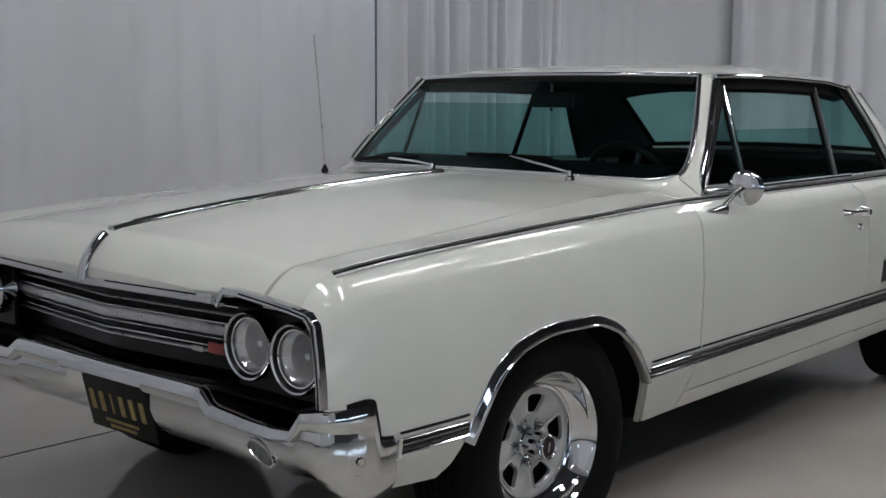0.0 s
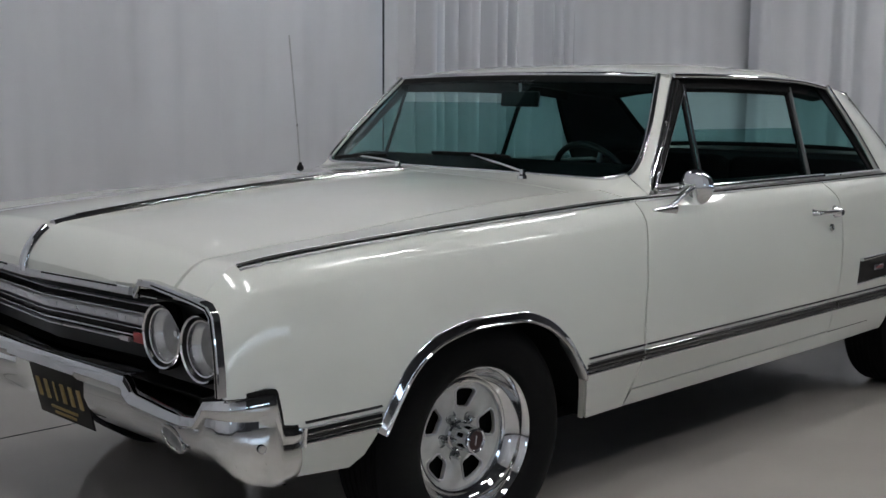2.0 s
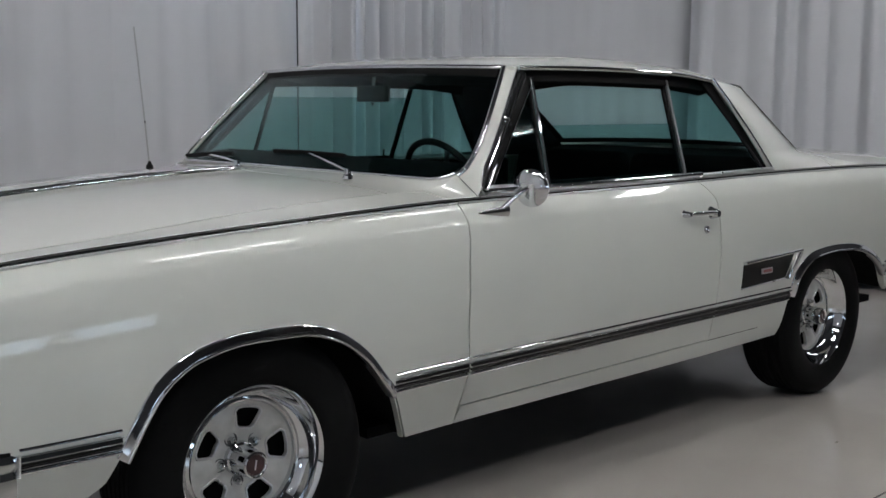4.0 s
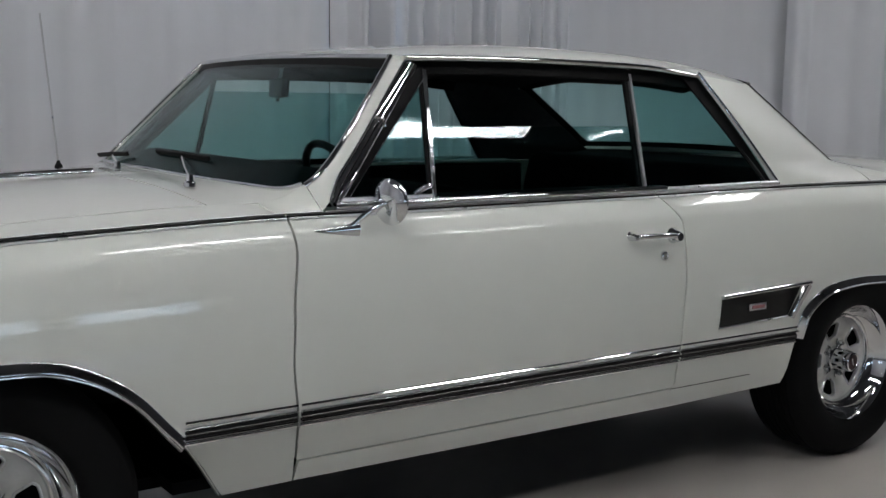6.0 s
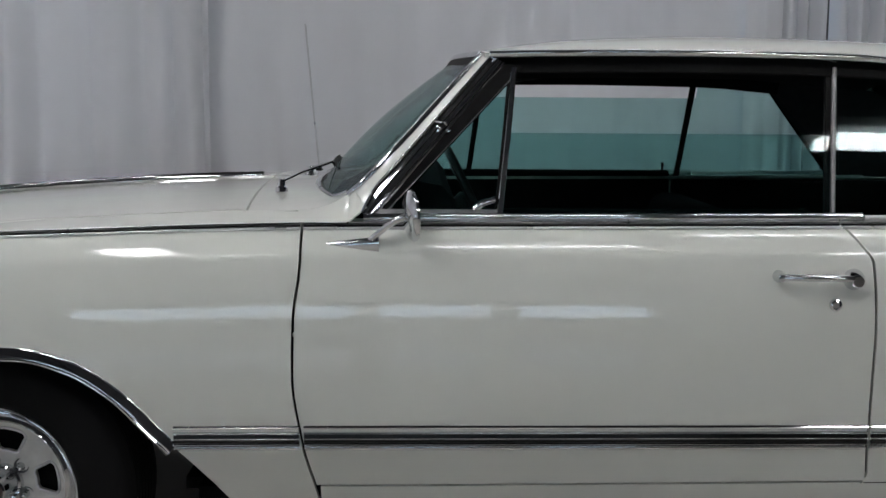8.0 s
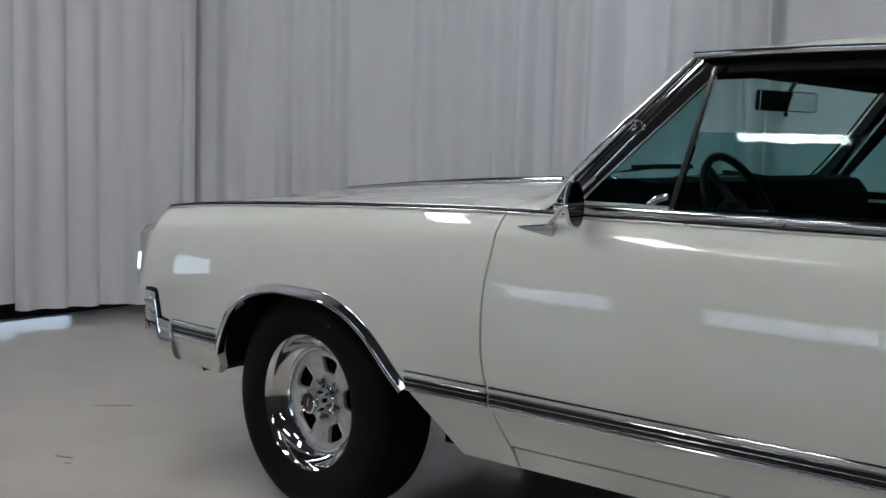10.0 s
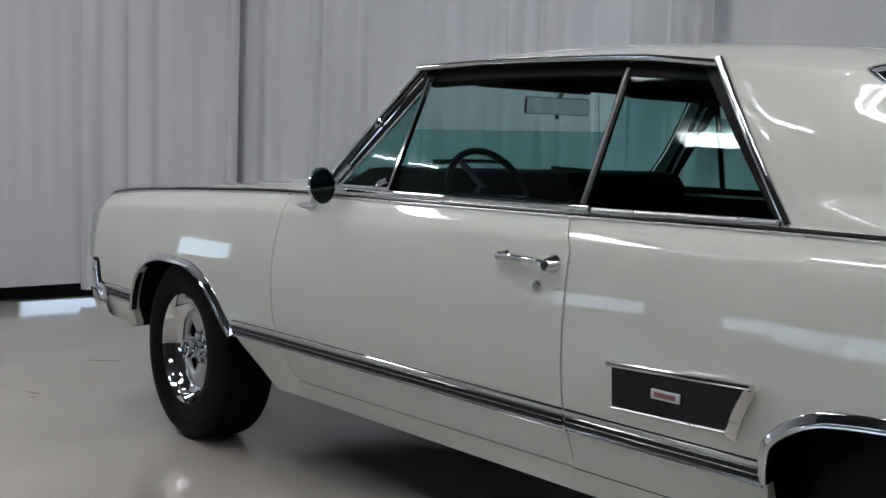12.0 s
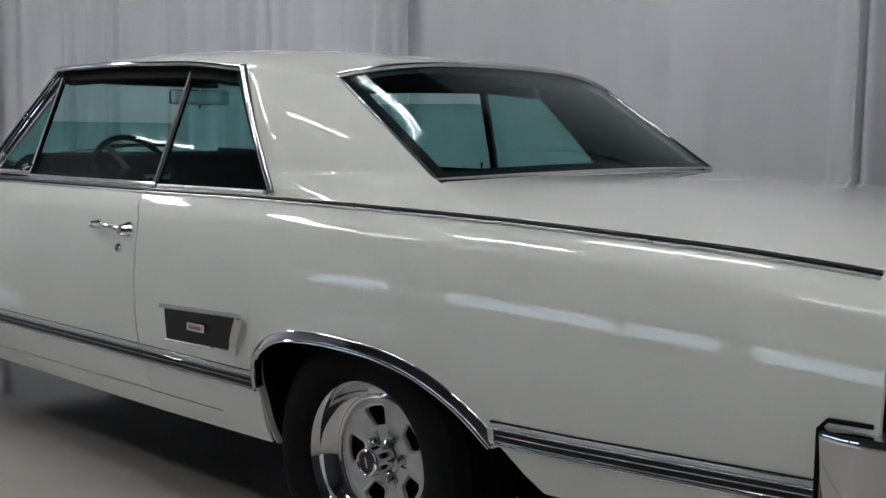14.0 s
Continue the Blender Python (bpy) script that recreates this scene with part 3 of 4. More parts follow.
def deck_at(u, v):
    # u: -1..1 across; v: from the rear window to the tail
    x0 = rb_x(u) if abs(u) < 0.8 else lerp(rb_x(0.8), 3.0, (abs(u) - 0.8) / 0.2)
    x = lerp(x0, 4.215, v)
    y = u * belt_y(x)
    z = deck(x, y)
    w = min(abs(u) * belt_y(x0) / 0.668, 1)
    z += (rb_z(w) - 0.004 - deck(x0, y)) * (1 - v) ** 7 * max(0, 1 - max(0, abs(u) - 0.8) / 0.2)  # meets the foot of the rear window
    z -= 0.010 * math.exp(-((abs(u) - 0.76) / 0.12) ** 2) * max(0, 1 - v * 1.5) * min(1, v * 6)  # soft hollow beside the roof's foot
    return Vector((x, y, z))


ud = [-1, -0.97, -0.93, -0.87, -0.8, -0.7, -0.55, -0.4, -0.2, 0, 0.2, 0.4, 0.55, 0.7, 0.8, 0.87, 0.93, 0.97, 1]
part("trunk_deck", grid(deck_at, ud, [1 - (1 - k / 26) ** 1.4 for k in range(27)]), PAINT, car, thick=0.012)
part("tail_panel", grid(lambda u, v: Vector((4.20 + 0.02 * math.sin(math.pi * v), u * lerp(0.80, 0.86, v), lerp(0.93 + 0.048 * (1 - abs(u) ** 3), 0.42, v))), steps(-1, 1, 16), steps(0, 1, 8)), PAINT, car, thick=0.01)

# ---------- glass and window frames at the sides ----------
def gy(z):  # the side glass leans in
    return 0.801 - (z - 0.966) * 0.345


def gp(x, z, off=0.0):
    return Vector((x, -(gy(z) + off), z))


def window_sheet(corners, nz=6):
    (a, b, c, d) = corners  # bottom front, bottom rear, top rear, top front (x, z)

    def at(u, v):
        x = lerp(lerp(a[0], b[0], u), lerp(d[0], c[0], u), v)
        z = lerp(lerp(a[1], b[1], u), lerp(d[1], c[1], u), v)
        return gp(x, z)
    return grid(at, steps(0, 1, 4), steps(0, 1, nz))


OUT = (0, -1, 0.3)
for sgn in (False, True):
    ztop = 1.25 if sgn else 1.163
    part("side_window", window_sheet([(1.165, 0.95), (1.945, 0.95), (lerp(1.938, 1.968, (ztop - 0.966) / 0.346), ztop), (lerp(1.162, 1.20, (ztop - 0.97) / 0.34), ztop)]), TINT, car,
         "tinted door glass wound partly down", thick=0.005, flip=sgn)
    part("quarter_window", window_sheet([(1.945, 0.95), (2.525, 0.97), (2.240, 1.325), (1.968, 1.325)]), TINT, car, "tinted quarter glass", thick=0.005, flip=sgn)
    part("vent_window", window_sheet([(0.885, 0.975), (1.158, 0.975), (1.196, 1.295), (1.186, 1.285)]), TINT, car, "tinted triangular vent glass", thick=0.005, flip=sgn)
    vent_x = lambda z: 0.893 + (z - 0.975) / 1.051
    # chrome edges
    part("quarter_post", sweep([gp(1.921, 0.962, -0.012), gp(1.935, 1.14, -0.012), gp(1.949, 1.325, -0.012)], slab(0.020, 0.010), OUT), SEAL, car, "black inner post of the quarter glass", flip=sgn)
    part("quarter_glass_edge", sweep([gp(1.928, 0.965), gp(1.943, 1.14), gp(1.958, 1.318)], slab(0.010, 0.010), OUT), STEEL, car, flip=sgn)
    part("vent_post", sweep([gp(1.159, 0.97, 0.004), gp(1.179, 1.14, 0.004), gp(1.197, 1.312, 0.004)], slab(0.014, 0.010), OUT), CHROME, car, flip=sgn)
    part("vent_post_seal", sweep([gp(1.151, 0.97, -0.004), gp(1.171, 1.14, -0.004), gp(1.189, 1.312, -0.004)], slab(0.009, 0.010), OUT), SEAL, car, flip=sgn)
    part("vent_frame", sweep([gp(vent_x(z), z, 0.006) for z in (0.985, 1.148, 1.300)], oval(0.0045, 0.005), (-0.3, -1, 0.5)), CHROME, car, flip=sgn)
    part("vent_sill", sweep([gp(0.87, 0.978, 0.002), gp(1.158, 0.978, 0.002)], slab(0.02, 0.01), OUT), SATIN, car, flip=sgn)
    # windscreen pillar: paint, bright moulding, rubber
    def pillar_at(u, v):
        w = ws_at(-ws_edge(v), lerp(0.05, 1, v)) + Vector((-0.004, 0, 0.002))
        z = lerp(0.962, 1.324, v)
        q = Vector((lerp(0.864, 1.176, v), -(gy(z) + 0.010), z))
        return w.lerp(q, u) + Vector((-0.25, -1, 0.25)).normalized() * 0.020 * math.sin(math.pi * u) ** 0.6

    foot_a, foot_b = cowl_at(-1, 1), Vector((cowl_at(-1, 1).x, -(belt_y(cowl_at(-1, 1).x) - 0.004), belt(cowl_at(-1, 1).x) + 0.003))
    part("pillar_foot", grid(lambda u, v: foot_a.lerp(foot_b, u).lerp(pillar_at(u * 0.72, 0.03), v) + Vector((0, -0.002, 0.002)), steps(0, 1, 8), steps(0, 1, 4)), PAINT, car, thick=0.004, flip=sgn)
    vs = steps(0, 1, 20)
    edge_u = lambda v: 0.46 + 0.24 * max(0, 1 - 8 * v)
    part("windscreen_pillar", grid(lambda u, v: pillar_at(u * edge_u(v), v), steps(0, 1, 6), vs), PAINT, car, thick=0.008, flip=sgn)
    part("pillar_moulding", sweep([pillar_at(edge_u(v) + 0.02, v) for v in vs], oval(0.008, 0.009), (-0.3, -1, 0.3)), CHROME, car, flip=sgn)
    for q in (0.16, 0.52, 0.86):
        part("pillar_groove", sweep([pillar_at(lerp(edge_u(v), 1, q), v) for v in vs], slab(0.0035, 0.0025), (-0.3, -1, 0.3)), SEAL, car, flip=sgn)
    part("pillar_channel", grid(lambda u, v: pillar_at(lerp(edge_u(v), 1, u), v), steps(0, 1.0, 4), vs), CHROME, car, "ribbed bright channel beside the vent window", thick=0.008, flip=sgn)
    # black channel between the pillar and the vent glass, with a bright foot
    part("vent_channel", grid(lambda u, v: pillar_at(1, v).lerp(gp(vent_x(lerp(0.967, 1.318, v)), lerp(0.967, 1.318, v), 0.004), u), steps(0, 1, 3), vs), SEAL, car, thick=0.006, flip=sgn)
    part("vent_foot", sweep([gp(0.868, 0.978, 0.012), gp(0.905, 1.016, 0.012), gp(0.935, 1.048, 0.011)], oval(0.013, 0.008), (-0.3, -1, 0.5)), CHROME, car, flip=sgn)
    part("windscreen_moulding", sweep([pillar_at(0.02, v) for v in vs], oval(0.018, 0.011), (-0.7, -1, 0.4)), CHROME, car, flip=sgn)
    # gutter over the windows and down behind the quarter glass
    pts = [Vector((x, -(roof_y(x) + 0.004), edge_z(x) - 0.006)) for x in steps(1.14, 2.235, 16)]
    part("roof_gutter", sweep(pts, oval(0.020, 0.014), OUT), CHROME, car, flip=sgn)
    pts = [Vector((lerp(2.236, 2.515, t), -lerp(0.697, 0.812, t) - 0.008 * math.sin(math.pi * t), lerp(1.329, 0.975, t))) for t in steps(0, 1, 10)]
    part("quarter_frame", sweep(pts, oval(0.022, 0.014), OUT), CHROME, car, flip=sgn)
    part("quarter_seal", grid(lambda k, v: pts[int(k)] + Vector((-v * lerp(0.058, 0.036, k / 10), 0.010 + 0.006 * v, -0.004)), range(11), [0, 0.5, 1]), SEAL, car, thick=0.008, flip=sgn)
    pts = [Vector((x, -(roof_y(x) - 0.022), edge_z(x) - 0.032)) for x in steps(1.15, 2.24, 12)]
    part("roof_rail", sweep(pts, slab(0.042, 0.012, 0.03), OUT), SEAL, car, flip=sgn)
    # ledge under the glass and belt moulding of door and quarter
    part("window_ledge", grid(lambda x, v: Vector((x, -lerp(belt_y(x) - 0.002, gy(0.97) - 0.05, v), belt(x) + 0.004 * v)), steps(0.72, 2.6, 20), [0, 0.4, 1]), PAINT, car, thick=0.01, flip=sgn)
    part("window_sill_moulding", sweep([Vector((x, -(belt_y(x) - 0.006), belt(x) + 0.012)) for x in steps(0.85, 1.985, 14)], oval(0.022, 0.013, 8), (0, -1, 0.55)), CHROME, car, flip=sgn)
    part("quarter_sill_moulding", sweep([Vector((x, -(belt_y(x) - 0.007), belt(x) + 0.010)) for x in steps(1.992, 2.50, 8)], oval(0.014, 0.008, 8), (0, -1, 0.55)), SATIN, car, flip=sgn)


# ---------- bright trim ----------
def belt_strip(x0, x1, n, sgn):
    def run(dz, w, h, name, mat):
        low = 0.009 if sgn else 0.0  # far wing: just under the crest
        pts = [Vector((x, -(belt_y(x) + 0.003 - dz * 1.3 + 0.4 * low), belt(x) + dz - low)) for x in steps(x0, x1, n)]
        part(name, sweep(pts, oval(w, h, 5), (0, -1, 0.8)), mat, car, flip=sgn)
    run(0.0, 0.0035, 0.007, "belt_moulding", SATIN)
    run(-0.004, 0.0055, 0.005, "belt_inlay", SEAL)
    run(-0.0095, 0.005, 0.0075, "belt_edge", SATIN)


def side_strip(x0, x1, dz, w, h, mat, name, sgn, n=12):
    pts = [Vector((x, -side(x, trim_z(x) + dz), trim_z(x) + dz)) for x in steps(x0, x1, n)]
    return part(name, sweep(pts, oval(w, h, 4), (0, -1, 0.05)), mat, car, flip=sgn)


ARCH_SEC = [(-0.011, -0.012), (-0.011, 0.0), (-0.009, 0.0025), (-0.007, 0.003), (0.006, 0.0115), (0.009, 0.0125), (0.011, 0.0125), (0.013, 0.0150), (0.0165, 0.0150), (0.019, 0.0115), (0.0195, 0.003), (0.0195, -0.014)]
trim_z = ln((-0.66, 0.484), (0.4, 0.474), (0.7, 0.476), (2.55, 0.482), (3.37, 0.506), (3.6, 0.513), (4.12, 0.535))
for sgn in (False, True):
    belt_strip(-0.748, 0.708, 26, sgn)
    belt_strip(0.714, 1.930, 20, sgn)
    belt_strip(1.936, 4.17, 34, sgn)
    for a, b in ((-0.625, -0.392), (0.425, 0.708), (0.718, 1.996), (2.004, 2.545), (3.375, 4.10)):
        n = max(3, int((b - a) / 0.08))
        side_strip(a, b, 0.002, 0.026, 0.007, BLACK, "side_moulding", sgn, n)
        side_strip(a, b, 0.0145, 0.007, 0.010, CHROME, "moulding_edge", sgn, n)
        side_strip(a, b, 0.001, 0.007, 0.009, CHROME, "moulding_rib", sgn, n)
        side_strip(a, b, -0.012, 0.008, 0.011, CHROME, "moulding_edge", sgn, n)
        side_strip(a, b, -0.021, 0.010, 0.008, CHROME, "moulding_base", sgn, n)
        if a:
            side_strip(a, b, 0.0285, 0.006, 0.004, CHROME, "upper_moulding", sgn, n)
            side_strip(a, b, 0.0320, 0.0012, 0.0012, SEAL, "pin_stripe", sgn, n)
    for x, w in ((-0.628, 0.012), (3.378, 0.020)):
        part("moulding_end", sweep([Vector((x, -side(x, z), z)) for z in steps(trim_z(x) - 0.027, trim_z(x) + 0.019, 6)], oval(w, 0.013, 5), (0, -1, 0)), CHROME, car, flip=sgn)
    for arch, lo, hi in ((ARCH_F, 2.6, 12.5), (ARCH_R, 2, 11.75)):
        f_x, f_z = sm(*[(k, p[0]) for k, p in enumerate(arch)]), sm(*[(k, p[1]) for k, p in enumerate(arch)])
        ks = steps(lo, hi - 0.6, 50)
        pts = [Vector((f_x(k), -(side(f_x(k), f_z(k)) + 0.002), f_z(k) - 0.004)) for k in ks]
        part("wheel_arch_moulding", sweep(pts, ARCH_SEC, (0, -1, 0)), CHROME, car, flip=sgn)
        # painted return lip and dark well behind it
        ks = steps(0, len(arch) - 1, 60)
        part("arch_lip", grid(lambda k, v: Vector((f_x(k), -(side(f_x(k), f_z(k)) - lerp(0.008, 0.028, v)), f_z(k) + 0.0)), ks, [0, 1]), PAINT, car, thick=0.004, flip=sgn)
        part("wheel_well", grid(lambda k, v: Vector((f_x(k), -(side(f_x(k), f_z(k)) - lerp(0.028, 0.42, v)), f_z(k) + 0.015 * v + 0.008)), ks, [0, 0.5, 1]), MATT, car, thick=0.004, flip=sgn)
# centre spear of the hood
pts = [hood_at(x, 0) + Vector((0, 0, 0.001)) for x in steps(-0.775, 0.515, 20)]
spear = part("hood_spear", sweep(pts, oval(0.030, 0.010), (0, 0, 1)), CHROME, car, "chrome spear along the hood's ridge")
part("spear_inlay", sweep([p + Vector((0, 0, 0.006)) for p in pts[1:]], oval(0.020, 0.0045), (0, 0, 1)), SEAL, spear)
pts = [Vector((-0.858, 0, 0.792)), Vector((-0.859, 0, 0.812))] + [hood_at(-0.850 + 0.0026 * k * k ** 0.5, 0) + Vector((-0.003, 0, 0.001)) for k in range(9)]
part("hood_ornament", sweep(pts, oval(0.032, 0.013), (-1, 0, 0.5)), CHROME, car, "chrome spear's tip over the grille")
# windscreen surround
part("windscreen_header", sweep([ws_at(u, 1) + Vector((-0.006, 0, 0.002)) for u in steps(-1, 1, 20)], oval(0.018, 0.010), (-1, 0, 0.7)), CHROME, car)
part("windscreen_base_moulding", sweep([ws_at(u, lift(u)) + Vector((-0.006, 0, 0.004)) for u in steps(-0.995, 0.995, 60)], oval(0.012, 0.009), (-0.8, 0, 0.8)), CHROME, car)
part("windscreen_seal", sweep([ws_at(u, 0.965) for u in steps(-0.98, 0.98, 20)], slab(0.045, 0.004), (-1, 0, 0.7)), SEAL, car)
# rear window surround
part("rear_window_moulding", sweep([rw_at(u, 0) for u in steps(-1, 1, 24)], oval(0.020, 0.010), (0.4, 0, 1)), CHROME, car)
part("rear_window_seal", sweep([rw_at(u, 0.955) - Vector((0.006, 0, 0.006)) for u in steps(-0.97, 0.97, 20)], slab(0.040, 0.004), (0.4, 0, 1)), SEAL, car)
part("rear_window_seal", sweep([rw_at(u, 0.045) - Vector((0.006, 0, 0.006)) for u in steps(-0.97, 0.97, 20)], slab(0.040, 0.004), (0.4, 0, 1)), SEAL, car)
part("rear_window_base", sweep([rw_at(u, 1) for u in steps(-1, 1, 24)], oval(0.009, 0.006), (0.4, 0, 1)), CHROME, car)
for s in (-1, 1):
    part("rear_window_seal", sweep([rw_at(s * 0.965, v) - Vector((0.006, 0, 0.006)) for v in steps(0.02, 0.98, 12)], slab(0.040, 0.004), (0.4, s * 0.5, 1)), SEAL, car)
    part("rear_window_edge", sweep([rw_at(s, v) for v in steps(0, 1, 12)], oval(0.008, 0.006), (0.4, s * 0.5, 1)), CHROME, car)

# ---------- front end ----------
def gx(y):  # prow of the grille
    return -0.800 + 0.05 * abs(y) / 0.52


part("grille_cavity", grid(lambda y, v: Vector((-0.70, y, lerp(0.50, 0.80, v))), steps(-0.85, 0.85, 6), steps(0, 1, 3)), MATT, car, "dark space behind the grille", thick=0.01)
part("grille_roof", grid(lambda y, v: Vector((lerp(-0.835 + 0.01 * abs(y), -0.70, v), y, 0.795)), steps(-0.78, 0.78, 8), [0, 1]), MATT, car, thick=0.006)
part("grille_floor", grid(lambda y, v: Vector((lerp(-0.80, -0.70, v), y, 0.575)), steps(-0.85, 0.85, 8), [0, 1]), MATT, car, thick=0.006)
grille = part("grille", grid(lambda y, v: Vector((gx(y) + 0.03, y, lerp(0.60, 0.785, v))), steps(-0.54, 0.54, 16), steps(0, 1, 3)), BLACK, car, "black grille with chrome bars", thick=0.006)
for z, w, h, mat in ((0.764, 0.004, 0.012, CHROME), (0.742, 0.004, 0.012, SATIN), (0.702, 0.028, 0.016, SATIN), (0.722, 0.005, 0.018, CHROME),
                     (0.683, 0.005, 0.018, CHROME), (0.662, 0.005, 0.014, CHROME), (0.646, 0.005, 0.010, SATIN)):
    part("grille_bar", sweep([Vector((gx(y) + 0.012, y, z)) for y in steps(-0.53, 0.53, 20)], slab(w, h), (-1, 0, 0)), mat, grille)
for k in range(10):
    y = 0.40 - 0.8 * k / 9
    part("grille_letter", block((0.004, 0.026, 0.014), (gx(y) - 0.0035, y, 0.702), 0.001), SATIN, grille, "plain raised mark on the bright bar")
part("badge", block((0.006, 0.062, 0.026), (gx(-0.40) - 0.004, -0.42, 0.658), 0.002), RED, grille, "small red badge")
part("badge_number", block((0.006, 0.04, 0.012), (gx(-0.33) - 0.004, -0.355, 0.650), 0.001), SATIN, grille, "small bright mark beside the red badge")
def lens_at(r, a):  # domed glass with upright flutes in two bands
    y, z = r * math.cos(a), r * math.sin(a)
    band = 1 if 0.004 < abs(z) < 0.040 else 0.0
    return Vector((-0.026 + 0.016 * (r / 0.062) ** 2 - 0.0016 * band * math.sin(2 * math.pi * y / 0.013) * (1 - (r / 0.062) ** 4), y, z))


# bright lip under the hood and headlight bezels
lip = [Vector((-0.856 + 0.024 * abs(y) / 0.52, y, 0.788 + 0.006 * abs(y) / 0.5)) for y in steps(-0.50, 0.50, 20)]
hood_lip = part("hood_lip", sweep(lip, slab(0.020, 0.010, 0.006), (-1, 0, 0.15)), SATIN, car, "bright lip under the hood's edge")
part("lip_inlay", sweep([p + Vector((-0.0095, 0, 0.009)) for p in lip[1:9]], slab(0.004, 0.002), (-1, 0, 0.15)), SEAL, hood_lip)
part("lip_inlay", sweep([p + Vector((-0.0095, 0, 0.009)) for p in lip[12:20]], slab(0.004, 0.002), (-1, 0, 0.15)), SEAL, hood_lip)
for sgn in (False, True):
    path = [(-0.818, -0.495, 0.782), (-0.826, -0.535, 0.818), (-0.832, -0.60, 0.820), (-0.840, -0.70, 0.814), (-0.843, -0.78, 0.807), (-0.843, -0.832, 0.799), (-0.842, -0.850, 0.780),
            (-0.840, -0.858, 0.72), (-0.839, -0.864, 0.66), (-0.838, -0.866, 0.605)]
    part("headlight_bezel", sweep(path, slab(0.018, 0.010, 0.010), (-1, 0, 0)), CHROME, car, "chrome surround of the paired headlights", flip=sgn)
    part("bezel_inlay", sweep([(x - 0.0095, y, z) for x, y, z in path[2:]], slab(0.0035, 0.0018, 0.002), (-1, 0, 0)), SEAL, car, flip=sgn)
    part("headlight_panel", grid(lambda y, v: Vector((-0.775, -y, lerp(0.59, 0.79, v))), steps(0.515, 0.832, 4), steps(0, 1, 3)), BLACK, car, thick=0.01, flip=sgn)
    for y, z in ((0.592, 0.696), (0.753, 0.690)):
        lamp = part("headlight", lathe([(0.070, 0.03), (0.080, 0.02), (0.0805, -0.022), (0.077, -0.029), (0.073, -0.026), (0.071, 0.0)], 40, "x", (-0.788, -y, z)), CHROME, car, "round chrome-ringed headlight", flip=sgn)
        part("reflector", lathe([(0.0, 0.045), (0.03, 0.035), (0.055, 0.012), (0.071, -0.014)], 32, "x", (-0.788, -y, z)), REFLECTOR, lamp, flip=sgn)
        part("lamp_recess", lathe([(0.0725, -0.024), (0.066, -0.012), (0.064, 0.012)], 40, "x", (-0.788, -y, z)), BLACK, lamp, flip=sgn)
        part("retaining_ring", lathe([(0.068, -0.010), (0.0655, -0.018), (0.062, -0.017), (0.061, -0.008)], 40, "x", (-0.788, -y, z)), CHROME, lamp, flip=sgn)
        part("lens", grid(lambda r, a: lens_at(r, a) + Vector((-0.788, -y, z)), steps(0.0005, 0.062, 12), steps(0, 2 * math.pi, 72)), LENS, lamp, "clear fluted lens", thick=0.003, flip=sgn)
        part("bulb_cap", lathe([(0.0, 0.012), (0.008, 0.013), (0.009, 0.035)], 16, "x", (-0.788, -y, z)), SATIN, lamp, flip=sgn)

# bumper: face swept round the corners
# rows: x, y, top, bottom, how far the lower half is tucked in
BP = [(-0.822, 0.0, 0.575, 0.385, 0.082), (-0.822, 0.165, 0.576, 0.386, 0.082), (-0.822, 0.195, 0.577, 0.386, 0.024), (-0.822, 0.36, 0.578, 0.388, 0.020), (-0.822, 0.425, 0.576, 0.390, 0.018), (-0.824, 0.465, 0.548, 0.390, 0.018),
      (-0.828, 0.60, 0.540, 0.394, 0.018), (-0.834, 0.70, 0.538, 0.406, 0.016), (-0.838, 0.765, 0.545, 0.436, 0.010), (-0.838, 0.80, 0.592, 0.440, 0.006), (-0.828, 0.838, 0.600, 0.427, 0),
      (-0.808, 0.864, 0.604, 0.410, 0), (-0.775, 0.884, 0.608, 0.394, 0), (-0.735, 0.893, 0.611, 0.381, 0), (-0.712, 0.893, 0.608, 0.374, 0), (-0.700, 0.892, 0.560, 0.368, 0),
      (-0.692, 0.891, 0.520, 0.368, 0), (-0.66, 0.888, 0.513, 0.370, 0), (-0.632, 0.884, 0.512, 0.373, 0)]
SEC = [(-0.06, 1.0, 0.002, 0), (-0.030, 1.0, 0.0, 0), (-0.006, 0.985, 0.0, 0), (0.003, 0.945, 0.0, 0), (0.007, 0.85, 0.0, 0), (0.008, 0.78, 0.0, 0), (0.004, 0.72, 0.0, 0.15), (0.0, 0.69, 0.0, 0.82),
       (0.002, 0.62, 0.0, 0.88), (0.005, 0.46, 0.0, 0.88), (0.003, 0.30, 0.0, 0.9), (-0.004, 0.16, 0.0, 1.0), (-0.015, 0.06, 0.0, 1.1), (-0.028, 0.0, 0.0, 1.2), (-0.06, 0.0, 0.004, 1.3)]


def bumper_row(k):
    i = min(int(k), len(BP) - 2)
    t = k - i
    return [lerp(BP[i][j], BP[i + 1][j], t) for j in range(5)]


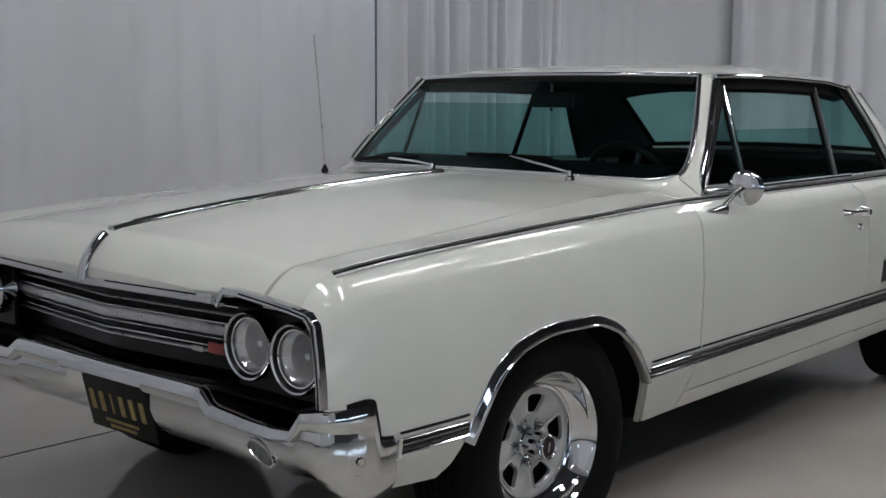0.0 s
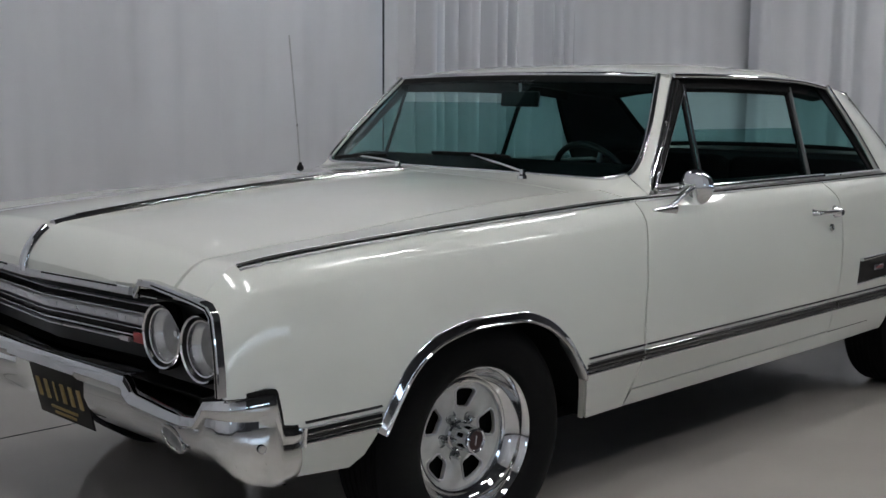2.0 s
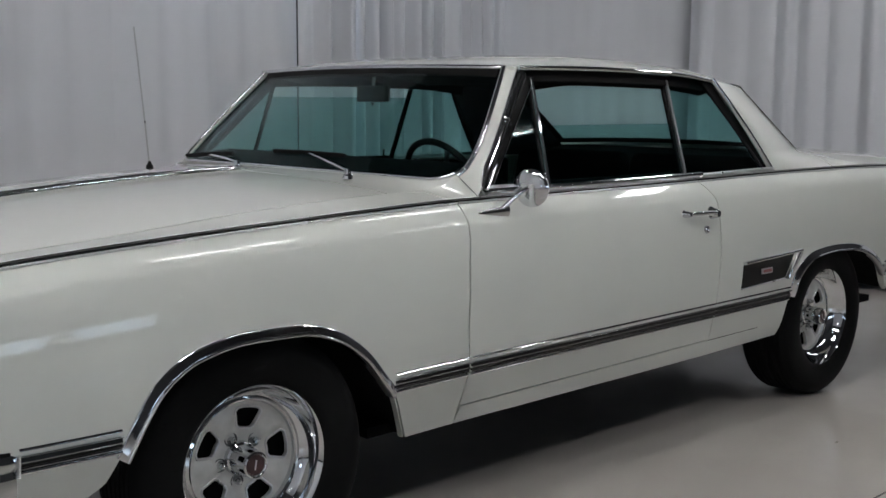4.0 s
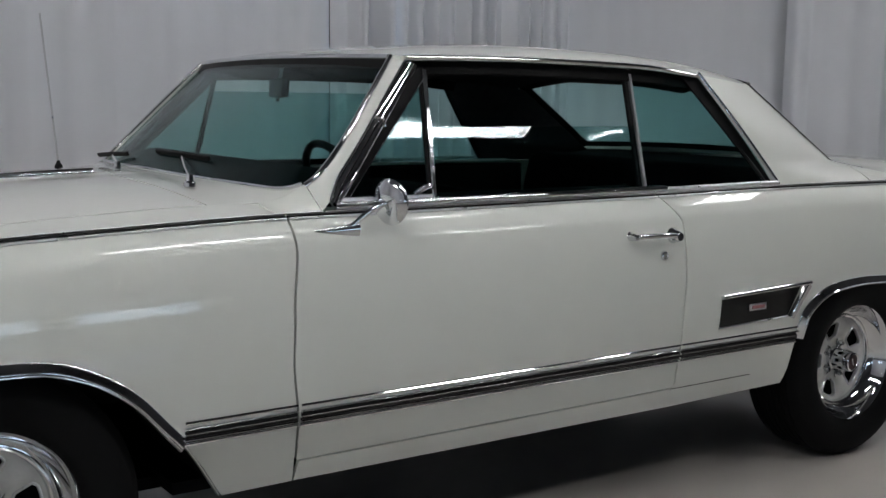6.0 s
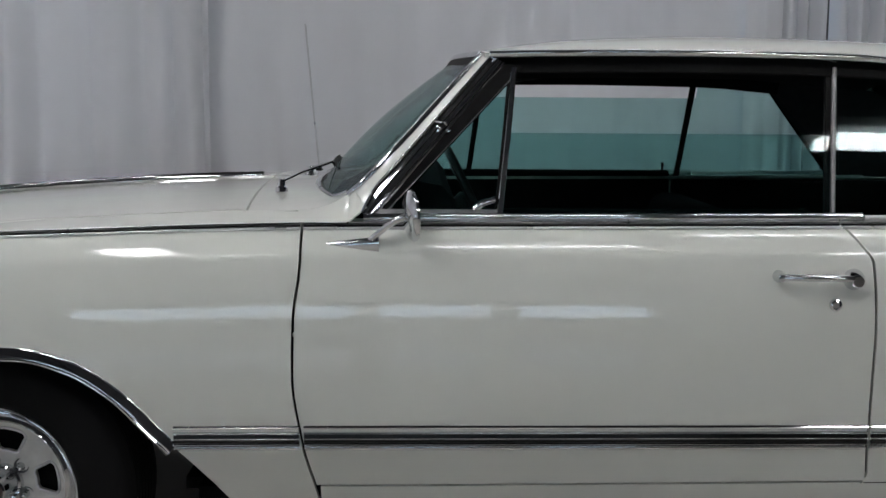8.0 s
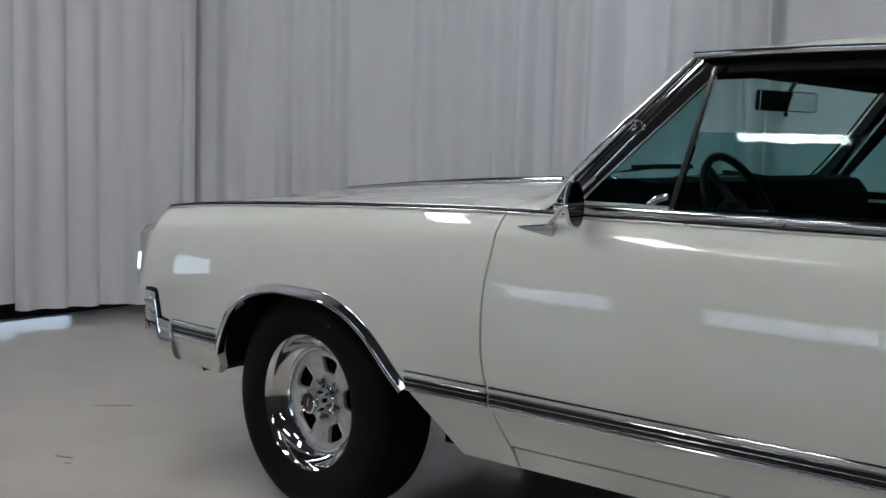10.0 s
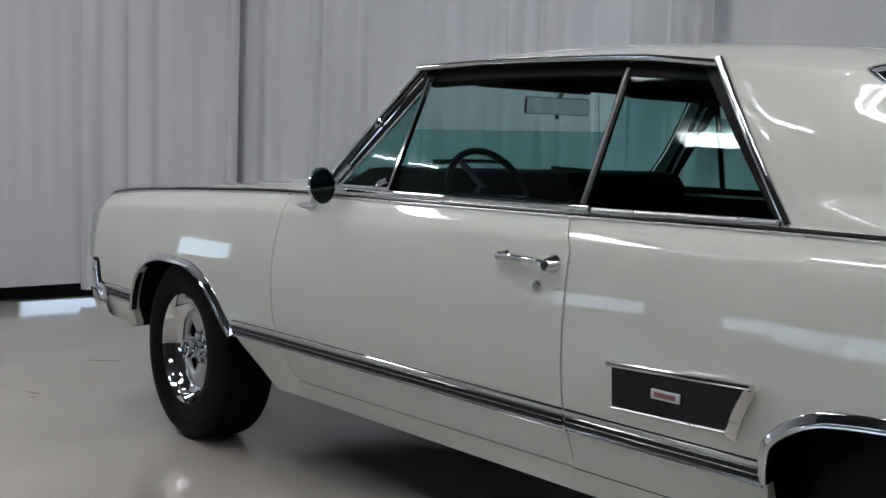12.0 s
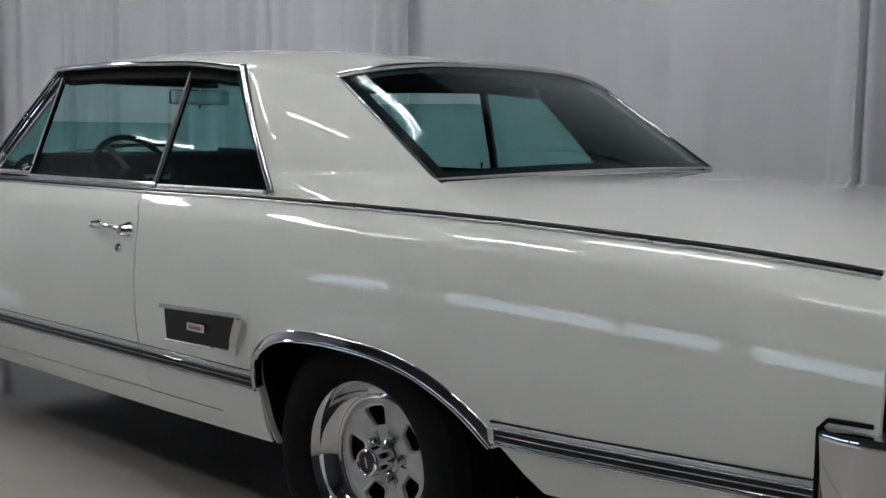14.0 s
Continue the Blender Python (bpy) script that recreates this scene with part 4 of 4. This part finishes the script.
def front_bumper():
    bm = bmesh.new()
    ks = steps(0, len(BP) - 1, 72)
    rows = []
    full = [(k, -1) for k in ks[::-1]] + [(k, 1) for k in ks[1:]]
    for k, s in full:
        x, y, zt, zb, tuck = bumper_row(k)
        x2, y2 = bumper_row(min(k + 0.6, len(BP) - 1))[:2]
        x1, y1 = bumper_row(max(k - 0.6, 0))[:2]
        t = Vector((x2 - x1, y2 - y1)).normalized()
        if k < 0.6:
            t = Vector((0, 1))
        n = Vector((-t.y, t.x))
        under = 0.045 * min(1, max(0, (0.78 - y) / 0.12))  # the face turns under towards its lower edge
        ins = [a - w * tuck - under * max(0, 1 - c / 0.55) ** 1.6 for a, c, d, w in SEC]
        rows.append([bm.verts.new((x + n.x * o, s * (y + n.y * o), lerp(zb, zt, c) + d)) for o, (a, c, d, w) in zip(ins, SEC)])
    for r0, r1 in zip(rows, rows[1:]):
        for j in range(len(SEC) - 1):
            bm.faces.new((r0[j], r0[j + 1], r1[j + 1], r1[j]))
    return bm


bumper = part("front_bumper", front_bumper(), CHROME, car, "chrome wrap-round front bumper", thick=0.004)
for s in (-1, 1):
    part("bumper_bolt", lathe([(0.0, -0.0015), (0.009, -0.0015), (0.010, 0.002)], 16, "y", (-0.752, s * 0.8985, 0.478)), CHROME, bumper, flip=(s > 0))
    around = [2 * math.pi * k / 28 for k in range(29)]
    lamp_at = lambda a, r, x: Vector((x, s * (0.645 + 0.046 * r * math.cos(a)), 0.462 - r * (0.014 * math.cos(a) - 0.021 * math.sin(a))))
    lamp = part("turn_lamp", sweep([lamp_at(a, 1, -0.820) for a in around], ring_sec(0.0045, 6), (-1, 0, 0), cap=False), CHROME, bumper, "oval turn lamp ring")
    part("lens", grid(lambda r, a: lamp_at(a, r, -0.821 - 0.003 * (1 - r)), [0.02, 0.4, 0.7, 0.98], around), STEEL, lamp, "dull grey lamp glass", thick=0.003)
for sgn in (False, True):
    ks = steps(8.8, 17.6, 40)
    pts = [Vector((bumper_row(k)[0], -bumper_row(k)[1], bumper_row(k)[2] - 0.007)) for k in ks]

    def seal_out(i):
        a, b = bumper_row(ks[max(i - 1, 0)]), bumper_row(ks[min(i + 1, 40)])
        return Vector((-(b[1] - a[1]), -(b[0] - a[0]), 0))
    part("bumper_top_seal", sweep([p - seal_out(i).normalized() * 0.001 for i, p in enumerate(pts)], slab(0.015, 0.004, 0.015), seal_out), SEAL, car, flip=sgn)
part("valance", grid(lambda y, v: Vector((lerp(-0.66, -0.60, v), y, lerp(0.42, 0.33, v))), steps(-0.78, 0.78, 10), [0, 1]), MATT, car, thick=0.006)
plate = part("number_plate", block((0.004, 0.305, 0.152), (-0.768, -0.005, 0.437), 0.0015, Matrix.Rotation(radians(-13), 3, "Y")), PLATE, car, "black number plate with worn gold marks")
for k in range(6):
    part("plate_mark", block((0.003, 0.020 if k != 2 else 0.008, 0.058), (-0.7724, 0.115 - 0.046 * k, 0.443), 0.001, Matrix.Rotation(radians(-13), 3, "Y")), AMBER, plate, "plain gold bar")
for z, w in ((0.393, 0.15), (0.377, 0.12)):
    part("plate_mark", block((0.003, w, 0.009), (-0.7607 - 0.231 * (z - 0.393), -0.005, z), 0.001, Matrix.Rotation(radians(-13), 3, "Y")), AMBER, plate, "plain gold bar")

# ---------- rear bumper end ----------
RB = [(4.115, 0.895), (4.16, 0.905), (4.24, 0.90), (4.285, 0.87), (4.30, 0.80), (4.305, 0.5), (4.305, 0.0)]


REAR = [(-0.05, 1.0), (-0.006, 0.998), (0.006, 0.985), (0.010, 0.955), (0.008, 0.90), (-0.004, 0.5), (-0.022, 0.12), (-0.032, 0.03), (-0.05, 0.0)]


def rear_bumper():
    pts = [(x, -y) for x, y in RB] + [(x, y) for x, y in RB[::-1][1:]]
    bm = bmesh.new()
    rows = []
    for i, (x, y) in enumerate(pts):
        a, b = pts[max(i - 1, 0)], pts[min(i + 1, len(pts) - 1)]
        t = Vector((b[0] - a[0], b[1] - a[1])).normalized()
        n = Vector((t.y, -t.x))
        rows.append([bm.verts.new((x + n.x * o, y + n.y * o, lerp(0.40, 0.665, c))) for o, c in REAR])
    for r0, r1 in zip(rows, rows[1:]):
        for j in range(len(REAR) - 1):
            bm.faces.new((r0[j], r0[j + 1], r1[j + 1], r1[j]))
    return bm


part("rear_bumper", rear_bumper(), CHROME, car, "chrome wrap-round rear bumper", thick=0.004)
for s in (False, True):
    part("bumper_seal", sweep([Vector((4.108, -0.893, z)) for z in (0.42, 0.55, 0.66)] + [Vector((4.125, -0.897, 0.678)), Vector((4.2, -0.885, 0.678))], slab(0.008, 0.006), (0, -1, 0)), SEAL, car, flip=s)

# ---------- wheels ----------
LIP = -0.100
tyre_prof = [(0.195, -0.085), (0.206, -0.104), (0.225, -0.113), (0.255, -0.121), (0.285, -0.120), (0.308, -0.112), (0.322, -0.100), (0.330, -0.085)]
for k in range(-3, 4):
    tyre_prof += [(0.335, k * 0.024 - 0.008), (0.335, k * 0.024 + 0.006), (0.329, k * 0.024 + 0.007), (0.329, k * 0.024 + 0.012)]
tyre_prof += [(0.330, 0.092), (0.322, 0.104), (0.300, 0.115), (0.255, 0.121), (0.206, 0.104), (0.195, 0.085)]
rim_prof = [(0.196, 0.095), (0.205, 0.098), (0.205, 0.088), (0.172, 0.07), (0.158, 0.0), (0.149, -0.020), (0.150, -0.036), (0.153, -0.0435), (0.158, -0.046), (0.162, -0.044), (0.166, -0.042), (0.174, -0.049), (0.184, -0.063), (0.192, -0.080), (0.197, -0.093), (0.206, LIP - 0.003), (0.212, LIP - 0.001), (0.214, LIP + 0.004), (0.213, -0.092), (0.206, -0.088)]
HOLE_R = (0.079, 0.136)  # the five openings: inner and outer radius


def disc_depth(r, a):
    """Face of the pressed disc: a shallow cone with sunk pads at the nuts."""
    y = -0.032 + 0.014 * min(1, max(0, (0.146 - r) / 0.09))
    c = math.cos(5 * (a - math.pi / 5))  # 1 along a spoke
    return y - 0.010 * max(0, c) * min(1, max(0, (0.146 - r) / 0.03)) * min(1, r / 0.09) + 0.010 * math.exp(-((r - 0.058) / 0.014) ** 2) * max(0, c) ** 2


def hole_half(r):
    """Half angle of an opening: wide outside, narrow towards the hub, corners cut."""
    t = (r - HOLE_R[0]) / (HOLE_R[1] - HOLE_R[0])
    w = lerp(0.0225, 0.043, t) * min(1, 0.66 + t * 2.6, 0.72 + (1 - t) * 2.2)
    return w / r


def on_disc(r, a, lift=0.0):
    return Vector((r * math.sin(a), disc_depth(r, a) - lift, r * math.cos(a)))


def spoke_disc():
    bm = bmesh.new()
    r1, r2 = HOLE_R
    half = math.pi / 5
    for s in range(5):
        c = 2 * math.pi * s / 5

        def fan(h):
            return steps(-half, -h, 6) + steps(-h, h, 6)[1:] + steps(h, half, 6)[1:]
        grid(lambda r, k: on_disc(r, c + fan(hole_half(r1))[k]), [0.030, 0.040, 0.048, 0.054, 0.060, 0.066, 0.073, 0.080, r1], range(19), bm)
        grid(lambda r, k: on_disc(r, c + fan(hole_half(r2))[k]), [r2, 0.140, 0.145, 0.151], range(19), bm)
        rs = [lerp(r1, r2, q) for q in (0, 0.05, 0.12, 0.2, 0.35, 0.5, 0.65, 0.8, 0.88, 0.95, 1)]
        grid(lambda r, t: on_disc(r, c + lerp(-half, -hole_half(r), t)), rs, steps(0, 1, 6), bm)
        grid(lambda r, t: on_disc(r, c + lerp(hole_half(r), half, t)), rs, steps(0, 1, 6), bm)
    bmesh.ops.remove_doubles(bm, verts=bm.verts, dist=0.0003)
    return bm


def hole_bevel(s):
    """Raised lip round one opening of the disc."""
    r1, r2 = HOLE_R
    c = 2 * math.pi * s / 5
    rs = steps(r1, r2, 14)
    pts = [on_disc(r, c - hole_half(r), 0.001) for r in rs] + [on_disc(r2, c + hole_half(r2) * k, 0.001) for k in (-0.5, 0, 0.5)]
    pts += [on_disc(r, c + hole_half(r), 0.001) for r in rs[::-1]] + [on_disc(r1, c + hole_half(r1) * k, 0.001) for k in (0.5, 0, -0.5)]
    return sweep(pts + pts[:2], ring_sec(0.0036, 6), (0, -1, 0), cap=False)


def make_wheel(name="wheel"):
    w = part(name, lathe(rim_prof, 64), CHROME, None, "polished deep-lipped rally wheel")
    part("tyre", lathe(tyre_prof, 64), RUBBER, w, "plain black rubber tyre")
    part("spoke_disc", backed(spoke_disc(), (0, 0.012, 0)), SILVER, w, "silver five-spoke centre")
    for k in range(5):
        part("opening_lip", hole_bevel(k), SATIN, w)
    part("brake_drum", lathe([(0.0, 0.0), (0.15, 0.0), (0.155, 0.06)], 32), MATT, w)
    cap = part("hub_cap", lathe([(0.046, -0.012), (0.043, -0.030), (0.038, -0.034), (0.036, -0.090), (0.034, -0.098), (0.030, -0.101), (0.0275, -0.099), (0.026, -0.094), (0.0, -0.094)], 36), CHROME, w, "chrome hub cap with a dark centre")
    part("cap_emblem", lathe([(0.0, -0.0965), (0.0255, -0.0955), (0.0255, -0.090)], 24), DULLRED, cap)
    part("cap_mark", block((0.0035, 0.003, 0.026), (0, -0.0970, 0), 0.001), SATIN, cap)
    for k in range(5):
        a = 2 * math.pi * (k + 0.5) / 5
        x0, z0 = 0.059 * math.sin(a), 0.059 * math.cos(a)
        part("lug_recess", lathe([(0.0, -0.0185), (0.0135, -0.0185), (0.0175, -0.0245), (0.0185, -0.022)], 20, "y", (x0, 0, z0)), STEEL, w)
        part("lug_nut", lathe([(0.0, -0.043), (0.005, -0.042), (0.0080, -0.036), (0.0092, -0.014)], 6, "y", (x0, 0, z0)), CHROME, w)
    return w


WY = 0.756
wheel = make_wheel()
wheel.parent = car
wheel.matrix_basis = pose(0, -WY, 0.335, 0, 10, -3.5)  # steered slightly
for m in (pose(2.927, -WY, 0.335, 0, -18, 0), pose(0, WY, 0.335, 0, 0, 176.5), pose(2.927, WY, 0.335, 0, 40, 180)):
    copy_thing(wheel, m)

# ---------- fittings ----------
# door handle and lock
part("door_handle", tube([(1.775, -0.905, 0.852), (1.785, -0.928, 0.853), (1.84, -0.936, 0.854), (1.90, -0.936, 0.853), (1.935, -0.930, 0.850)], 0.008, 10), CHROME, driver_door, "chrome grip handle")
part("handle_foot", lathe([(0.0, -0.026), (0.008, -0.025), (0.011, -0.016), (0.012, 0.0), (0.015, 0.006)], 20, "y", (1.777, -0.908, 0.852)), CHROME, driver_door)
part("handle_button", lathe([(0.0, -0.030), (0.012, -0.030), (0.016, -0.024), (0.019, -0.008), (0.024, 0.0), (0.026, 0.012)], 24, "y", (1.946, -0.908, 0.846)), CHROME, driver_door, "round push button")
part("door_lock", lathe([(0.0, -0.004), (0.007, -0.004), (0.009, -0.008), (0.013, -0.006), (0.015, 0.0), (0.015, 0.01)], 24, "y", (1.905, -0.914, 0.790)), CHROME, driver_door)
# mirror on the door
mirror = part("wing_mirror", lathe([(0.0, -0.010), (0.020, -0.009), (0.040, -0.006), (0.053, 0.0), (0.058, 0.006), (0.057, 0.012), (0.0, 0.012)], 32, "x"), CHROME, driver_door, "round chrome door mirror on a wedge foot")
mirror.matrix_basis = pose(0.953, -0.908, 0.984, 0, -4, 14)
# near-black metal colour stands in for the dark cabin mirrored here
part("mirror_glass", lathe([(0.0, 0.0135), (0.052, 0.0135), (0.053, 0.010)], 32, "x"), material("dark_reflection_mirror", (0.03, 0.035, 0.035), 0.03, 1.0), mirror)
def wedge(t, a):  # pointed foot, growing towards its rear
    w, h = 0.005 + 0.014 * t ** 0.7, 0.014 + 0.018 * t
    a = math.pi * a
    return Vector((lerp(0.764, 0.886, t), -lerp(0.862, 0.866, t), 0.908)) + Vector((0, 0.8, 0.6)) * w * math.cos(a) + Vector((0, -0.6, 0.8)) * h * math.sin(a)


bm = grid(wedge, [0, 0.1, 0.3, 0.5, 0.7, 0.85, 0.95, 1], steps(0, 1, 10))
bm = grid(lambda t, a: wedge(1, a).lerp(Vector((0.890, -0.866, 0.908)), t), [0, 1], steps(0, 1, 10), bm)
bm = tube([(0.858, -0.876, 0.920), (0.880, -0.882, 0.938), (0.905, -0.893, 0.960), (0.928, -0.902, 0.976), (0.945, -0.906, 0.983)], 0.0075, 10, bm)
part("mirror_foot", bm, CHROME, driver_door)
part("lock_button", lathe([(0.0, 0.030), (0.005, 0.029), (0.006, 0.022), (0.004, 0.015), (0.004, -0.01)], 12, "z", (1.866, -0.775, 0.965)), BLACK, driver_door)
part("lock_button", lathe([(0.0, 0.046), (0.005, 0.045), (0.006, 0.038), (0.004, 0.030), (0.004, -0.01)], 12, "z", (1.866, 0.775, 0.972)), BLACK, car)
# vent latch and hinge
part("vent_latch", sweep([gp(1.10, 0.990, 0.01), gp(1.12, 1.004, 0.016), gp(1.148, 1.012, 0.014)], oval(0.016, 0.010), OUT), CHROME, driver_door)
part("vent_clip", block((0.034, 0.014, 0.016), gp(1.012, 1.165, 0.012), 0.004, Matrix.Rotation(radians(-46), 3, "Y")), CHROME, driver_door)
part("vent_hinge_pin", tube([gp(1.010, 1.190, 0.018), gp(1.036, 1.186, 0.016), gp(1.044, 1.165, 0.010)], 0.005, 8), CHROME, driver_door)
part("vent_edge_moulding", sweep([gp(0.866, 0.99, 0.010), gp(1.01, 1.154, 0.010), gp(1.168, 1.314, 0.010)], oval(0.004, 0.005), (-0.3, -1, 0.5)), CHROME, driver_door)
# side vent badge
vent = part("fender_vent", shape([(2.157, 0.549), (2.475, 0.560), (2.525, 0.652), (2.157, 0.640)], lambda x, z: Vector((x, -(side(x, z) + 0.004), z))), BLACK, quarter, "black wedge vent plate with chrome edge", thick=0.006)
vent.parent = car
part("vent_top", sweep([Vector((2.152, -(side(2.15, 0.643) + 0.004), 0.644)), Vector((2.35, -(side(2.3, 0.65) + 0.012), 0.653)), Vector((2.542, -(side(2.5, 0.66) + 0.022), 0.663))], slab(0.012, 0.014), (0, -1, 0.3)), CHROME, vent)
part("vent_end", sweep([Vector((2.482, -(side(2.48, 0.56) + 0.006), 0.553)), Vector((2.505, -(side(2.5, 0.6) + 0.014), 0.605)), Vector((2.538, -(side(2.53, 0.66) + 0.020), 0.660))], slab(0.026, 0.012), (0.2, -1, 0)), CHROME, vent)
part("vent_base", sweep([Vector((2.155, -(side(2.15, 0.546) + 0.002), 0.547)), Vector((2.48, -(side(2.48, 0.556) + 0.002), 0.556))], oval(0.006, 0.006), (0, -1, 0)), SATIN, vent)
part("vent_badge", block((0.078, 0.005, 0.022), (2.315, -(side(2.3, 0.6) + 0.0095), 0.603), 0.002), SATIN, vent, "small bright badge")
part("badge_mark", block((0.058, 0.006, 0.011), (2.315, -(side(2.3, 0.6) + 0.0105), 0.603), 0.001), FADED, vent, "plain faded red bar")
# aerial
aerial = part("aerial", tube([(0.620, 0.694, 0.99), (0.600, 0.694, 1.20), (0.573, 0.70, 1.50)], 0.0032, 6), SATIN, car, "thin radio aerial on the front wing")
part("aerial_base", lathe([(0.0, 0.022), (0.005, 0.021), (0.008, 0.010), (0.013, 0.005), (0.014, -0.01)], 20, "z", (0.620, 0.694, 0.985)), SEAL, aerial, "black rubber aerial foot")
# wipers
def wiper(px, py, a, b):
    p, a, b = Vector((px, py, 1.012)), Vector(a), Vector(b)
    mid = a.lerp(b, 0.5)
    w = part("wiper", tube([p + Vector((0, 0, 0.014)), p.lerp(mid, 0.35) + Vector((-0.004, 0, 0.012)), mid], 0.004, 6), CHROME, car, "bright wiper arm with a black blade")
    part("wiper_pivot", lathe([(0.0, 0.022), (0.007, 0.021), (0.009, 0.014), (0.010, 0.004), (0.015, 0.0), (0.016, -0.01)], 20, "z", tuple(p)), CHROME, w)
    part("blade", sweep([a, mid + Vector((-0.002, 0, 0.002)), b], slab(0.007, 0.006, 0.008), (-0.6, 0, 1)), SEAL, w)


wiper(0.622, -0.462, (0.735, 0.07, 1.066), (0.745, -0.30, 1.064))
wiper(0.640, 0.150, (0.735, 0.62, 1.028), (0.725, 0.30, 1.048))

# ---------- interior ----------
part("dashboard", sweep([Vector((0.93, y, 0.93)) for y in steps(-0.68, 0.68, 8)], [(-0.20, 0.03), (-0.12, 0.075), (-0.04, 0.108), (0.04, 0.116), (0.10, 0.105), (0.13, 0.07), (0.14, 0.0), (0.11, -0.14), (0.05, -0.30), (-0.2, -0.30)], (0, 0, 1)), VINYL, car, "black padded dashboard")
steer = part("steering_wheel", lathe([(0.166 + 0.012 * math.cos(2 * math.pi * k / 10), 0.012 * math.sin(2 * math.pi * k / 10)) for k in range(10)], 48, "x", closed=True), BLACK, car, "black thin-rimmed steering wheel")
steer.matrix_basis = pose(1.125, -0.37, 0.955, 0, -26, 0)
part("steering_hub", lathe([(0.0, 0.01), (0.045, 0.005), (0.055, -0.02), (0.03, -0.10), (0.028, -0.3)], 24, "x"), BLACK, steer)
for a in (90, 210, 330):
    c, s = math.cos(radians(a)), math.sin(radians(a))
    part("steering_spoke", tube([(0.0, 0.04 * s, 0.04 * c * -1), (-0.005, 0.162 * s, 0.162 * c * -1)], 0.010, 6), SATIN, steer)


def bench(x, z, back_x, back_z, tilt, name, label):
    root = part(name, block((0.52, 1.30, 0.20), (x, 0, z), 0.05), VINYL, car, label)
    for y in (-0.34, 0.34):
        part("backrest", block((0.16, 0.66, back_z - z + 0.06), (back_x, y, (back_z + z) / 2), 0.055, Matrix.Rotation(radians(tilt), 3, "Y")), VINYL, root)
    return root


bench(1.55, 0.44, 1.84, 0.89, 8, "front_seat", "black vinyl front seat with split backrest")
bench(2.40, 0.50, 2.66, 0.985, 14, "rear_seat", "black vinyl rear bench seat")
part("parcel_shelf", grid(lambda y, v: Vector((lerp(2.72, 3.05, v), y, lerp(0.985, 1.02, v))), steps(-0.66, 0.66, 6), [0, 0.5, 1]), VINYL, car, thick=0.01)
part("cabin_floor", block((2.6, 1.5, 0.03), (1.75, 0, 0.30)), MATT, car)
part("firewall", block((0.03, 1.5, 0.66), (0.72, 0, 0.62)), MATT, car)
for s in (-1, 1):
    part("door_trim", block((0.95, 0.035, 0.655), (1.415, s * 0.772, 0.662), 0.012), VINYL, car, "black door lining")
    part("quarter_trim", block((0.80, 0.03, 0.62), (2.30, s * 0.775, 0.645), 0.01), VINYL, car, "black rear side lining")
    part("sun_visor", block((0.16, 0.48, 0.018), (1.215, s * 0.34, 1.315), 0.008, Matrix.Rotation(radians(10), 3, "Y")), LINER, car, "dark folded sun visor")
part("rear_bulkhead", block((0.03, 1.4, 0.66), (2.80, 0, 0.65)), MATT, car)
rv = part("rear_view_mirror", block((0.018, 0.245, 0.058), (1.085, -0.045, 1.262), 0.008, Matrix.Rotation(radians(-16.4), 3, "Z") @ Matrix.Rotation(radians(3.0), 3, "Y")), BLACK, car, "black interior mirror on a stalk")
part("mirror_stalk", tube([(1.088, -0.045, 1.285), (1.105, -0.03, 1.318), (1.12, -0.02, 1.348)], 0.006, 8), SATIN, rv)
part("mirror_face", block((0.003, 0.238, 0.052), (1.0952, -0.0480, 1.2614), 0, Matrix.Rotation(radians(-16.4), 3, "Z") @ Matrix.Rotation(radians(3.0), 3, "Y")), material("mirror_silver", (0.85, 0.87, 0.87), 0.03, 1.0), rv)
part("mirror_knob", lathe([(0.0, -0.014), (0.006, -0.012), (0.006, 0.0)], 10, "z", (1.085, -0.045, 1.232)), BLACK, rv)
part("underbody", block((3.4, 1.30, 0.03), (2.1, 0, 0.29)), MATT, car)
part("front_axle_beam", tube([(0.0, -0.7, 0.32), (0.0, 0.7, 0.32)], 0.045), MATT, car)
part("rear_axle_beam", tube([(2.921, -0.7, 0.335), (2.921, 0.7, 0.335)], 0.05), MATT, car)
part("engine_bay", block((1.0, 0.9, 0.3), (0.05, 0, 0.60)), MATT, car)
part("trunk_box", block((1.1, 1.1, 0.4), (3.45, 0, 0.62)), MATT, car)
